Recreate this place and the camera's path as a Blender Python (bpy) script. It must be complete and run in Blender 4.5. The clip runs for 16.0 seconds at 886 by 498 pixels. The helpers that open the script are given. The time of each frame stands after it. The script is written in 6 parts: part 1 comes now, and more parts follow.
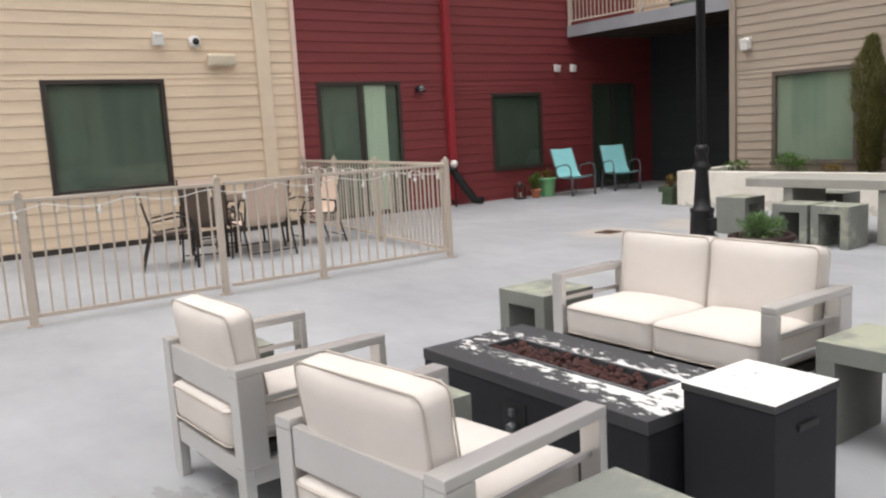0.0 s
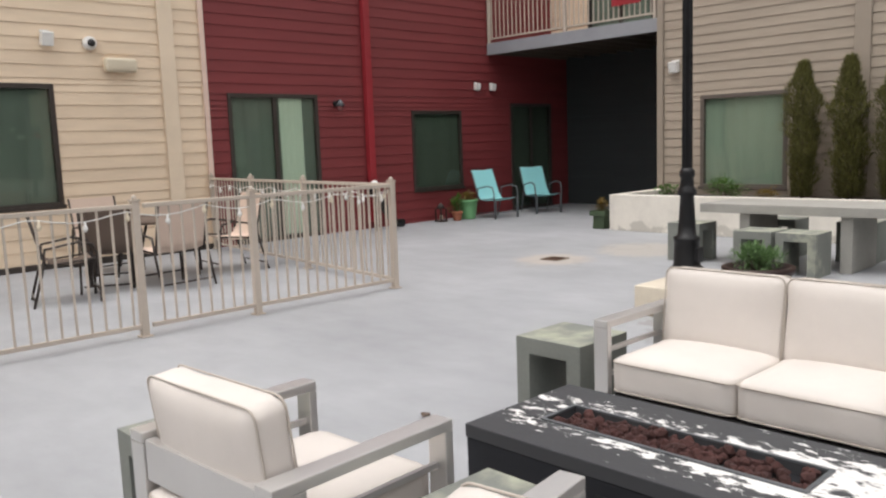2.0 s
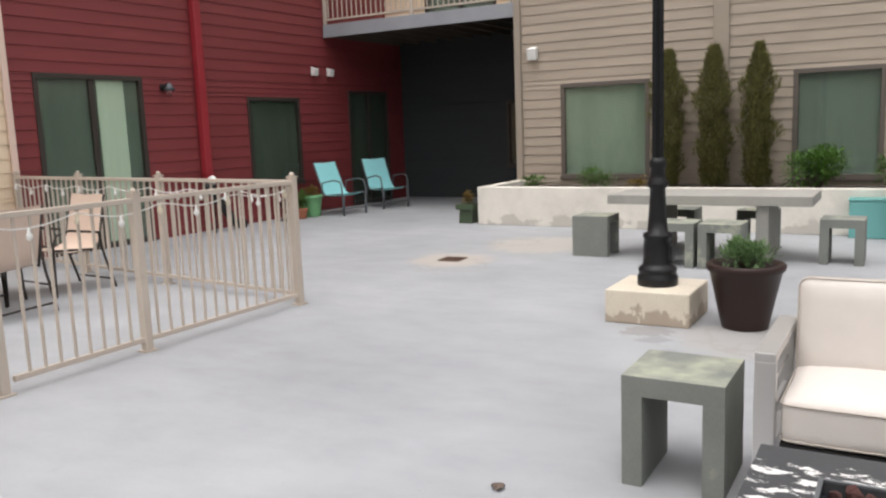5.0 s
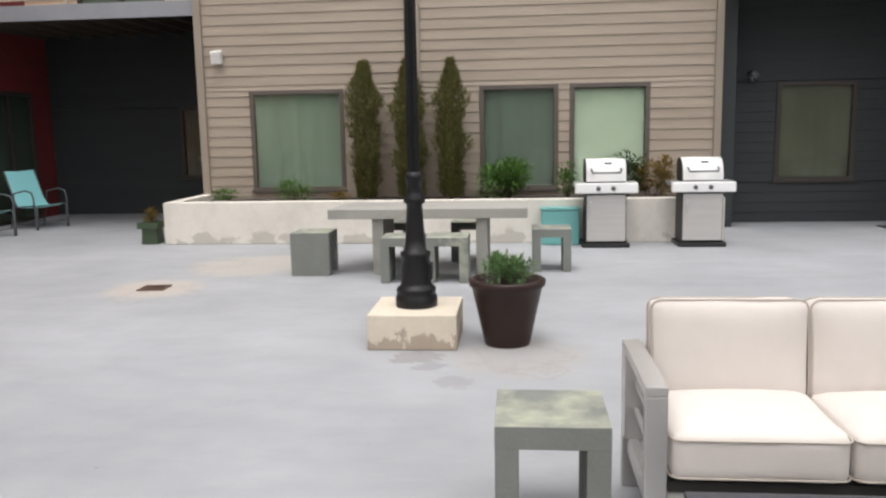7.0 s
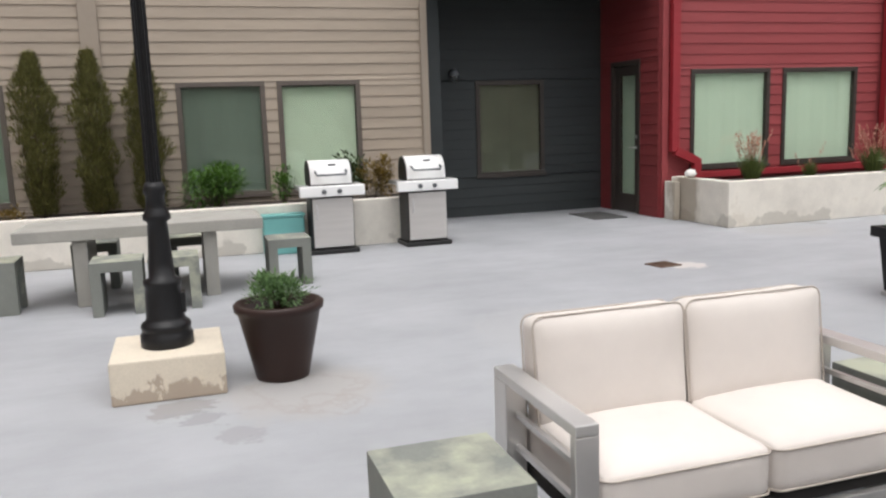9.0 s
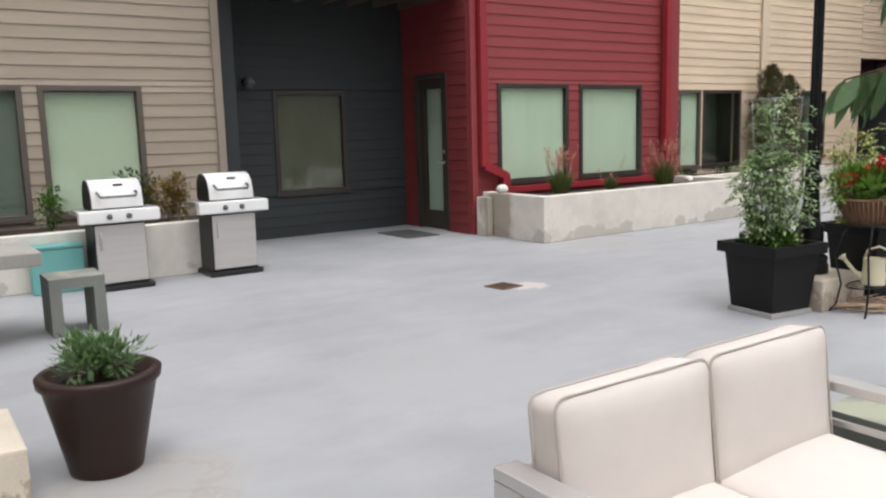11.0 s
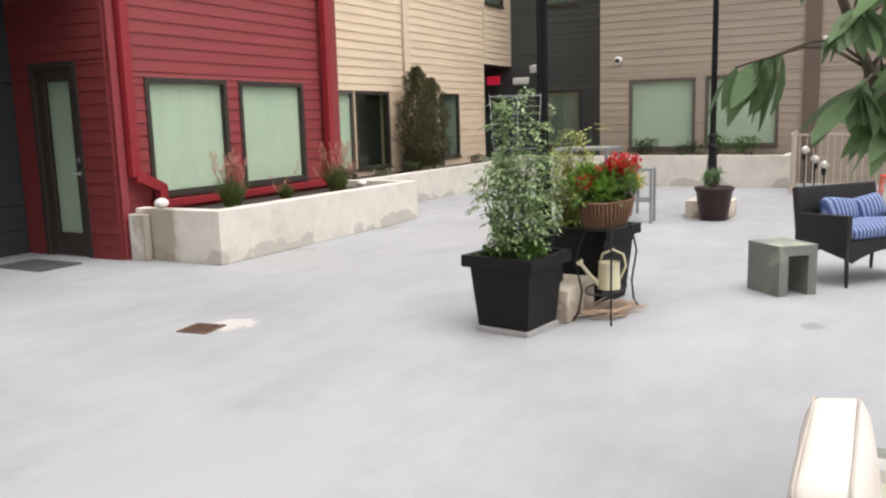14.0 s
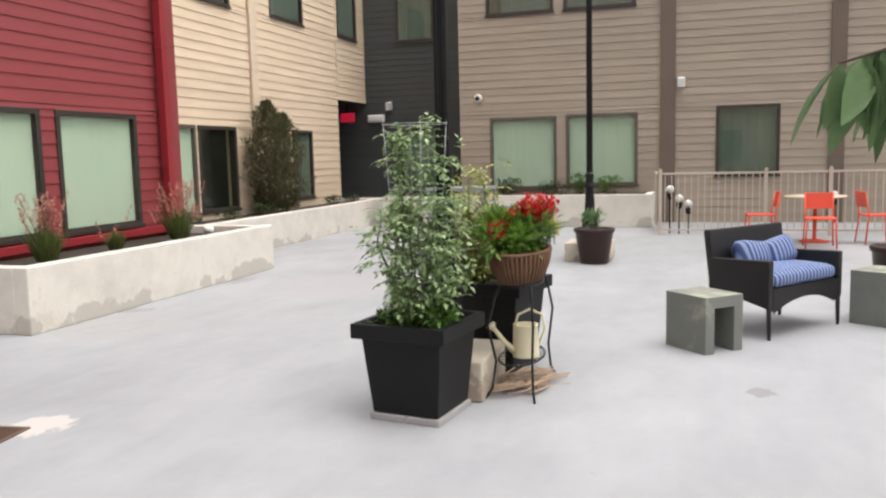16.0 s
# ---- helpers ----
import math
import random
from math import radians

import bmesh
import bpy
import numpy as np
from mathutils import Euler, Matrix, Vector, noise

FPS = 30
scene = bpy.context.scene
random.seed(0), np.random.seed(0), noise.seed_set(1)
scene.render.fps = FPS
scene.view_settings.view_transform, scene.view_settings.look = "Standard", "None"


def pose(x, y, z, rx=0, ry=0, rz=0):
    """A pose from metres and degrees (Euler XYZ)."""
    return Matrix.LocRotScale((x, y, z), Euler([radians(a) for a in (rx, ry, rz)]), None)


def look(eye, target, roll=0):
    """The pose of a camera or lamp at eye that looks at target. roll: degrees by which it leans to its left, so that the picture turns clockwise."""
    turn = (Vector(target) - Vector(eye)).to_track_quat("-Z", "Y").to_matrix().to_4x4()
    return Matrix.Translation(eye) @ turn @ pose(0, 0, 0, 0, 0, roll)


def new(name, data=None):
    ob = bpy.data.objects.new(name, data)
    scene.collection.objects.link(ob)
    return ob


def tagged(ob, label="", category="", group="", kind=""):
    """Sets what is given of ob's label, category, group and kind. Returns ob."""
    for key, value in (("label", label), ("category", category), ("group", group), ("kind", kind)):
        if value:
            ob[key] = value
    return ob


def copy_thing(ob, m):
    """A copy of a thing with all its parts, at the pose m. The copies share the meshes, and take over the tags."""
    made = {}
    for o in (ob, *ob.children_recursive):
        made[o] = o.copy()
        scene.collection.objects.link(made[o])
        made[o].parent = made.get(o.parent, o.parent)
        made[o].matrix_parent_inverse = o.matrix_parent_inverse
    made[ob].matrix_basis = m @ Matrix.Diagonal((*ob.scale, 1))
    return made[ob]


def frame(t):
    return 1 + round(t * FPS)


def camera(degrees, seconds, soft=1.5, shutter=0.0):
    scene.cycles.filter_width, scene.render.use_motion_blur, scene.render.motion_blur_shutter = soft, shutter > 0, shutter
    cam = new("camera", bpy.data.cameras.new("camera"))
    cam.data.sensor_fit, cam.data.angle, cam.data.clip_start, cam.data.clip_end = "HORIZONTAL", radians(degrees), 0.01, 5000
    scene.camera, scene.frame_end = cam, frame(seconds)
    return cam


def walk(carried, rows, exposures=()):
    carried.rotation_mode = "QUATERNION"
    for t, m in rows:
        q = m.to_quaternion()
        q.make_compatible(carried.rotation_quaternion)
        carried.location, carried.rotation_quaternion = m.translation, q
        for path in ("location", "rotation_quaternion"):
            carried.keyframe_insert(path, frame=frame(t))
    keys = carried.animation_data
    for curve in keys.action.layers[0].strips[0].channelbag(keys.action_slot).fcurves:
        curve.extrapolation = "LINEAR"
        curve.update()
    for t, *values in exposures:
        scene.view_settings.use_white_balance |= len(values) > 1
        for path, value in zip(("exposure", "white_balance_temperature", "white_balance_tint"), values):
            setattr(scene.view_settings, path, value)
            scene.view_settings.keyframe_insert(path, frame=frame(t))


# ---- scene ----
cam = camera(57.5, 16.0, soft=2.3)
PATH = [
    (0, (0.347, 0.247, 1.478), (1.495, 1.858, 1.183), -3.2),
    (0.5, (0.368, 0.511, 1.468), (1.584, 2.074, 1.189), -2.6),
    (1, (0.32, 0.801, 1.48), (1.601, 2.307, 1.18), -2.9),
    (1.5, (0.327, 1.078, 1.472), (1.659, 2.541, 1.177), -2.7),
    (2, (0.371, 1.368, 1.484), (1.745, 2.797, 1.224), -2.1),
    (2.5, (0.35, 1.67, 1.484), (1.785, 3.036, 1.214), -2.2),
    (3, (0.328, 1.973, 1.466), (1.801, 3.292, 1.164), -2.7),
    (5.5, (0.461, 3.377, 1.507), (2.27, 4.174, 1.206), -2.1),
    (6, (0.527, 3.627, 1.514), (2.423, 4.181, 1.2), -2.2),
    (6.5, (0.627, 3.805, 1.51), (2.56, 4.212, 1.198), -2.0),
    (7, (0.785, 4.005, 1.516), (2.753, 4.196, 1.217), -1.1),
    (7.5, (0.923, 4.211, 1.526), (2.896, 4.122, 1.214), -1.5),
    (8, (1.088, 4.363, 1.511), (3.037, 4.062, 1.18), -2.1),
    (10.5, (2.269, 4.78, 1.501), (3.995, 3.803, 1.226), -1.3),
    (11, (2.531, 4.807, 1.505), (4.163, 3.687, 1.208), -1.5),
    (11.5, (2.758, 4.816, 1.507), (4.296, 3.573, 1.195), -1.3),
    (12, (3.066, 4.762, 1.507), (4.525, 3.424, 1.209), -1.1),
    (12.5, (3.356, 4.705, 1.505), (4.686, 3.239, 1.206), -1.2),
    (13, (3.556, 4.681, 1.524), (4.726, 3.087, 1.211), -1.7),
    (13.5, (3.775, 4.557, 1.526), (4.824, 2.882, 1.208), -1.7),
    (14, (3.961, 4.414, 1.51), (4.907, 2.679, 1.194), -1.6),
    (14.5, (4.176, 4.246, 1.513), (5.058, 2.477, 1.203), -2.7),
    (15, (4.385, 4.015, 1.482), (5.162, 2.194, 1.195), -2.7),
    (15.5, (4.554, 3.735, 1.489), (5.217, 1.866, 1.232), -2.0),
    (16, (4.718, 3.454, 1.476), (5.317, 1.559, 1.248), -1.4),
]
walk(cam, [(t, look(eye, target, roll)) for t, eye, target, roll in PATH],
     exposures=[(0.0, 0.38, 6550, 10), (0.6, 0.31, 6545, 10), (2.0, 0.30, 6530, 10), (3.5, 0.34, 6510, 10), (6.0, 0.43, 6480, 10), (8.0, 0.42, 6450, 10), (10.5, 0.31, 6390, 10), (11.5, 0.35, 6390, 10), (12.5, 0.50, 6450, 10), (13.0, 0.58, 6500, 10), (16.0, 0.64, 6640, 10)])

# ---- light: an overcast sky over an open court ----
world = bpy.data.worlds.new("overcast_sky")
scene.world = world
world.use_nodes = True
sky = world.node_tree.nodes.new("ShaderNodeTexSky")
sky.sky_type = "NISHITA"
sky.sun_disc = False
sky.sun_elevation = radians(75)
sky.sun_rotation = radians(-80)
sky.air_density = 1.0
sky.dust_density = 6.0
sky.ozone_density = 0.6
back = world.node_tree.nodes["Background"]
soft = world.node_tree.nodes.new("ShaderNodeHueSaturation")
soft.inputs["Saturation"].default_value = 0.25
world.node_tree.links.new(sky.outputs[0], soft.inputs["Color"])
world.node_tree.links.new(soft.outputs[0], back.inputs["Color"])
back.inputs["Strength"].default_value = 0.15
sun_data = bpy.data.lights.new("sun", "SUN")
sun_data.energy = 1.0
sun_data.angle = radians(110)
sun_data.color = (1.0, 0.97, 0.93)
sun = new("sun", sun_data)
sun.matrix_world = look((0, 0, 20), (3.5, 6.0, 0.0))


# ---- materials ----
def nodes_of(name):
    m = bpy.data.materials.new(name)
    m.use_nodes = True
    return m, m.node_tree.nodes, m.node_tree.links, m.node_tree.nodes["Principled BSDF"]


def grain(nodes, links, scale, detail=4, rough=0.6, stretch=None):
    geo = nodes.new("ShaderNodeNewGeometry")
    out = geo.outputs["Position"]
    if stretch:
        mp = nodes.new("ShaderNodeMapping")
        mp.inputs["Scale"].default_value = stretch
        links.new(out, mp.inputs["Vector"])
        out = mp.outputs["Vector"]
    n = nodes.new("ShaderNodeTexNoise")
    n.inputs["Scale"].default_value = scale
    n.inputs["Detail"].default_value = detail
    n.inputs["Roughness"].default_value = rough
    links.new(out, n.inputs["Vector"])
    return n.outputs["Fac"]


def ramp(nodes, links, fac, stops):
    r = nodes.new("ShaderNodeValToRGB")
    while len(r.color_ramp.elements) < len(stops):
        r.color_ramp.elements.new(0.5)
    for e, (p, c) in zip(r.color_ramp.elements, stops):
        e.position = p
        e.color = (*c, 1) if len(c) == 3 else c
    links.new(fac, r.inputs["Fac"])
    return r.outputs["Color"]


def blend(nodes, links, fac, a, b, kind="MIX"):
    m = nodes.new("ShaderNodeMix")
    m.data_type = "RGBA"
    m.blend_type = kind
    for sock, v in ((m.inputs[0], fac), (m.inputs[6], a), (m.inputs[7], b)):
        if isinstance(v, (int, float)):
            sock.default_value = v
        elif isinstance(v, tuple):
            sock.default_value = (*v, 1)
        else:
            links.new(v, sock)
    return m.outputs[2]


def bump(nodes, links, bsdf, fac, strength, distance=0.01):
    b = nodes.new("ShaderNodeBump")
    b.inputs["Strength"].default_value = strength
    b.inputs["Distance"].default_value = distance
    links.new(fac, b.inputs["Height"])
    links.new(b.outputs["Normal"], bsdf.inputs["Normal"])


def shade(c, k):
    return tuple(min(1, v * k) for v in c)


def plain(name, c, rough=0.6, metal=0.0, big=1.5, fine=60.0, vary=0.12, relief=0.15, stretch=None, piece=0.0):
    """Base colour with blotches, fine grain and a little relief; piece: how far single pieces differ."""
    m, nodes, links, bsdf = nodes_of(name)
    a = ramp(nodes, links, grain(nodes, links, big, 5, 0.6, stretch), [(0.3, shade(c, 1 - vary)), (0.7, shade(c, 1 + vary))])
    f = grain(nodes, links, fine, 3, 0.6, stretch)
    g = ramp(nodes, links, f, [(0.3, (1 - vary * 0.6,) * 3), (0.7, (1.0,) * 3)])
    col = blend(nodes, links, 1.0, a, g, "MULTIPLY")
    if piece:
        info = nodes.new("ShaderNodeObjectInfo")
        p = ramp(nodes, links, info.outputs["Random"], [(0.0, (1 - piece,) * 3), (1.0, (1.0,) * 3)])
        col = blend(nodes, links, 1.0, col, p, "MULTIPLY")
    links.new(col, bsdf.inputs["Base Color"])
    bsdf.inputs["Roughness"].default_value = rough
    bsdf.inputs["Metallic"].default_value = metal
    if relief:
        bump(nodes, links, bsdf, f, relief, 0.004)
    return m


def siding_paint(name, c):
    return plain(name, c, rough=0.62, big=0.8, fine=9.0, vary=0.07, relief=0.10, stretch=(1, 1, 9), piece=0.07)


BEIGE = siding_paint("beige_siding_paint", (0.82, 0.655, 0.48))
TAN = siding_paint("tan_siding_paint", (0.385, 0.320, 0.254))
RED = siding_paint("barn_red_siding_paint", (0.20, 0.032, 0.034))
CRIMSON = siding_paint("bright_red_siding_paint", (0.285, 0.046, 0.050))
REDTRIM = plain("red_trim_paint", (0.30, 0.022, 0.030), 0.5, vary=0.08)
# charcoal siding in two copies: the first has the recesses' shade in its colour
SHADEDCHARCOAL = siding_paint("shaded_charcoal_siding_paint", (0.027, 0.033, 0.034))
LIGHTCHARCOAL = siding_paint("light_charcoal_siding_paint", (0.060, 0.064, 0.063))
BEIGETRIM = plain("beige_trim_paint", (0.79, 0.65, 0.49), 0.55, vary=0.06)
TANTRIM = plain("tan_trim_paint", (0.32, 0.268, 0.215), 0.55, vary=0.06)
BROWNTRIM = plain("brown_trim_paint", (0.15, 0.112, 0.085), 0.55, vary=0.08)
PINKTRIM = plain("pinkish_edge_paint", (0.74, 0.56, 0.47), 0.55, vary=0.06)
FENCE = plain("beige_powder_coat", (0.52, 0.45, 0.38), 0.45, vary=0.06, relief=0.03)
BRONZE = plain("dark_bronze_vinyl", (0.045, 0.036, 0.030), 0.4, vary=0.1, relief=0.03)
TAUPEFRAME = plain("taupe_vinyl", (0.115, 0.095, 0.08), 0.45, vary=0.08, relief=0.03)
# near-black base colour stands in for the darkness of unlit rooms
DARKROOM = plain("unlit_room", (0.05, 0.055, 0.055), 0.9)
STEEL = plain("galvanised_fascia", (0.30, 0.31, 0.33), 0.5, vary=0.1)
JOIST = plain("weathered_joist_wood", (0.10, 0.075, 0.055), 0.8, vary=0.2, stretch=(1, 6, 6))
BLACKIRON = plain("black_lamp_paint", (0.012, 0.012, 0.013), 0.38, vary=0.2, relief=0.08)
SILVER = plain("silver_frame_paint", (0.64, 0.625, 0.61), 0.36, 0.65, vary=0.05, relief=0.02, fine=220)
RAILDARK = plain("grey_rail_paint", (0.30, 0.30, 0.30), 0.4, 0.4, vary=0.06, relief=0.02)
CLOTH = plain("cream_canvas", (0.64, 0.592, 0.552), 0.92, vary=0.05, relief=0.25, fine=420, big=3)
PIPING = plain("taupe_piping", (0.46, 0.41, 0.36), 0.9, vary=0.05, fine=300)
WEBBING = plain("black_webbing", (0.03, 0.028, 0.026), 0.9)
SLATE = plain("black_fire_table_paint", (0.019, 0.020, 0.024), 0.55, vary=0.2, relief=0.12)
LAVA = plain("red_lava_rock", (0.058, 0.022, 0.019), 0.95, vary=0.45, fine=45, big=12, relief=0.6)
BROWNPOT = plain("brown_glazed_resin", (0.032, 0.017, 0.014), 0.42, vary=0.15, relief=0.05)
BLACKPOT = plain("black_resin", (0.008, 0.008, 0.009), 0.55, vary=0.2, relief=0.08)
for glossy in (BLACKPOT, BROWNPOT, SLATE, BLACKIRON):
    glossy.node_tree.nodes["Principled BSDF"].inputs["Specular IOR Level"].default_value = 0.28
SOIL = plain("potting_soil", (0.035, 0.025, 0.018), 0.98, vary=0.4, fine=70, big=14, relief=0.8)
STAINLESS = plain("brushed_stainless", (0.60, 0.60, 0.60), 0.30, 0.75, vary=0.05, relief=0.03, fine=300, stretch=(1, 1, 14))
# steel with the sky's reflection put into a near-white base colour
SKYWHITESTEEL = plain("sky_white_steel", (0.88, 0.88, 0.87), 0.28, 0.05, vary=0.03, relief=0.01)
GREYDOOR = plain("grey_cabinet_steel", (0.54, 0.52, 0.50), 0.42, 0.3, vary=0.05, relief=0.03, stretch=(1, 1, 14))
BLACKPLASTIC = plain("black_plastic", (0.012, 0.012, 0.012), 0.45)
TEAL = plain("teal_plastic", (0.16, 0.42, 0.40), 0.5, vary=0.08)
AQUA = plain("aqua_sling_fabric", (0.30, 0.68, 0.70), 0.8, vary=0.05, fine=260, relief=0.2)
GREYTUBE = plain("grey_tube_paint", (0.12, 0.13, 0.14), 0.45, 0.3)
BROWNTUBE = plain("brown_tube_paint", (0.035, 0.026, 0.022), 0.45, 0.2)
TANSLING = plain("tan_sling_fabric", (0.64, 0.50, 0.41), 0.85, vary=0.06, fine=260, relief=0.2)
BROWNSLING = plain("brown_sling_fabric", (0.13, 0.095, 0.075), 0.85, vary=0.06, fine=260, relief=0.2)
WHITEPLASTIC = plain("white_fixture_plastic", (0.78, 0.77, 0.74), 0.4, vary=0.03, relief=0.0)
CREAMPLASTIC = plain("cream_fixture_plastic", (0.68, 0.60, 0.46), 0.45, vary=0.04, relief=0.0)
WICKERBLACK = plain("black_resin_wicker", (0.013, 0.012, 0.013), 0.5, vary=0.25, fine=110, relief=0.6)
GREENPOT = plain("green_glazed_pot", (0.055, 0.085, 0.045), 0.35, vary=0.15)
LIMEPOT = plain("bright_green_pot", (0.16, 0.38, 0.17), 0.4, vary=0.1)
TERRACOTTA = plain("terracotta", (0.36, 0.13, 0.07), 0.8, vary=0.15)
BASKET = plain("brown_wicker", (0.19, 0.095, 0.05), 0.7, vary=0.3, fine=90, relief=0.6)
CREAMCAN = plain("cream_enamel", (0.78, 0.72, 0.50), 0.35, vary=0.05, relief=0.0)
WIRE = plain("rusty_wire", (0.05, 0.035, 0.03), 0.6, 0.4)
ORANGE = plain("orange_red_chair_paint", (0.72, 0.085, 0.045), 0.4, vary=0.05, relief=0.02)
GRATE = plain("rusty_drain_grate", (0.13, 0.075, 0.05), 0.8, vary=0.35)
MAT = plain("dark_door_mat", (0.07, 0.07, 0.068), 0.98, vary=0.25, fine=160, relief=0.5)
BARK = plain("grey_brown_bark", (0.13, 0.10, 0.075), 0.9, vary=0.3, fine=40, relief=0.6)
DRIEDSTRAW = plain("dried_stalks", (0.52, 0.38, 0.27), 0.9, vary=0.2)
GREYMETAL = plain("grey_bar_metal", (0.33, 0.35, 0.37), 0.4, 0.5, vary=0.05, relief=0.02)
EXITRED = nodes_of("lit_exit_sign")[0]
EXITRED.node_tree.nodes["Principled BSDF"].inputs["Base Color"].default_value = (0.5, 0.02, 0.02, 1)
EXITRED.node_tree.nodes["Principled BSDF"].inputs["Emission Color"].default_value = (0.85, 0.02, 0.08, 1)
EXITRED.node_tree.nodes["Principled BSDF"].inputs["Emission Strength"].default_value = 0.22


def leafy(name, c, vary=0.35, thin=0.25):
    m, nodes, links, bsdf = nodes_of(name)
    geo = nodes.new("ShaderNodeNewGeometry")
    col = ramp(nodes, links, geo.outputs["Random Per Island"], [(0.0, shade(c, 1 - vary)), (0.55, c), (1.0, shade(c, 1 + vary))])
    n = ramp(nodes, links, grain(nodes, links, 30, 2), [(0.3, (0.85,) * 3), (0.7, (1,) * 3)])
    col = blend(nodes, links, 1.0, col, n, "MULTIPLY")
    links.new(col, bsdf.inputs["Base Color"])
    bsdf.inputs["Roughness"].default_value = 0.5
    tr = nodes.new("ShaderNodeBsdfTranslucent")
    links.new(col, tr.inputs["Color"])
    mx = nodes.new("ShaderNodeMixShader")
    mx.inputs[0].default_value = thin
    links.new(bsdf.outputs[0], mx.inputs[1])
    links.new(tr.outputs[0], mx.inputs[2])
    links.new(mx.outputs[0], nodes["Material Output"].inputs["Surface"])
    return m


ARBOR = leafy("arborvitae_foliage", (0.17, 0.165, 0.055))
DARKCONIFER = leafy("olive_conifer_foliage", (0.115, 0.11, 0.05))
BEDDING = leafy("bedding_plant_foliage", (0.15, 0.27, 0.045))
GRASSBLADE = leafy("olive_grass_blades", (0.13, 0.17, 0.05))
YELLOWTOMATO = leafy("yellowing_tomato_foliage", (0.40, 0.43, 0.14))
SHRUB = leafy("bright_shrub_foliage", (0.075, 0.17, 0.022))
DARKSHRUB = leafy("dark_shrub_foliage", (0.045, 0.075, 0.022))
GOLDSHRUB = leafy("golden_shrub_foliage", (0.22, 0.15, 0.035))
HERB = leafy("lavender_green_foliage", (0.15, 0.25, 0.10))
TOMATO = leafy("pale_tomato_foliage", (0.32, 0.43, 0.21))
TREELEAF = leafy("long_tree_foliage", (0.17, 0.275, 0.125), 0.35, 0.35)
REDFLOWER = leafy("red_petals", (0.62, 0.02, 0.025), 0.25)
YELLOWFLOWER = leafy("yellow_petals", (0.70, 0.46, 0.03), 0.2)
WHITEFLOWER = leafy("white_petals", (0.80, 0.78, 0.70), 0.1)
PINKPLUME = leafy("pink_grass_plumes", (0.52, 0.26, 0.19), 0.3)


def concrete(name, c, stain, rough=0.85):
    m, nodes, links, bsdf = nodes_of(name)
    a = ramp(nodes, links, grain(nodes, links, 2.2, 6, 0.65), [(0.30, shade(c, 0.84)), (0.55, c), (0.75, shade(c, 1.08))])
    s = ramp(nodes, links, grain(nodes, links, 1.1, 7, 0.7), [(0.60, (0,) * 3), (0.66, (0.75,) * 3)])
    col = blend(nodes, links, s, a, stain)
    f = grain(nodes, links, 90, 3)
    g = ramp(nodes, links, f, [(0.3, (0.9,) * 3), (0.7, (1,) * 3)])
    links.new(blend(nodes, links, 1.0, col, g, "MULTIPLY"), bsdf.inputs["Base Color"])
    bsdf.inputs["Roughness"].default_value = rough
    bump(nodes, links, bsdf, f, 0.25, 0.004)
    return m


TABLEGREY = concrete("pale_grey_cast_concrete", (0.35, 0.34, 0.31), (0.42, 0.405, 0.36))
CASTGREY = concrete("grey_cast_concrete", (0.205, 0.215, 0.195), (0.36, 0.37, 0.29))
FLAKEDTRAY = concrete("flaked_tray_coat", (0.42, 0.41, 0.40), (0.05, 0.05, 0.052))
FLAKEDTRAY.node_tree.nodes["Noise Texture.001"].inputs["Scale"].default_value = 9.0
PLANTERWALL = concrete("pale_cast_planter_concrete", (0.76, 0.72, 0.645), (0.63, 0.58, 0.50))


def overlay(m, mask, tone):
    """Lay a stain of one tone over a material where mask(nodes, links) says."""
    nodes, links = m.node_tree.nodes, m.node_tree.links
    bsdf = nodes["Principled BSDF"]
    old = bsdf.inputs["Base Color"].links[0].from_socket
    links.new(blend(nodes, links, mask(nodes, links), old, tone), bsdf.inputs["Base Color"])


def weathered_top(nodes, links):
    """Pale mineral bloom on flat tops, in cloudy blotches."""
    geo = nodes.new("ShaderNodeNewGeometry")
    sep = nodes.new("ShaderNodeSeparateXYZ")
    links.new(geo.outputs["Normal"], sep.inputs[0])
    up = ramp(nodes, links, sep.outputs["Z"], [(0.9, (0,) * 3), (0.96, (1,) * 3)])
    spots = ramp(nodes, links, grain(nodes, links, 3.3, 5, 0.6), [(0.44, (0,) * 3), (0.62, (0.8,) * 3)])
    return blend(nodes, links, 1.0, up, spots, "MULTIPLY")


def foot_damp(nodes, links):
    """Ragged grey patches where damp has lifted the coat near the foot."""
    geo = nodes.new("ShaderNodeNewGeometry")
    sep = nodes.new("ShaderNodeSeparateXYZ")
    links.new(geo.outputs["Position"], sep.inputs[0])
    low = ramp(nodes, links, sep.outputs["Z"], [(0.03, (1,) * 3), (0.34, (0,) * 3)])
    patch = ramp(nodes, links, grain(nodes, links, 1.5, 8, 0.6), [(0.36, (0,) * 3), (0.66, (1,) * 3)])
    both = blend(nodes, links, 1.0, low, patch, "MULTIPLY")
    return ramp(nodes, links, both, [(0.36, (0,) * 3), (0.44, (0.6,) * 3)])


overlay(CASTGREY, weathered_top, (0.40, 0.41, 0.31))
overlay(PLANTERWALL, foot_damp, (0.40, 0.375, 0.33))


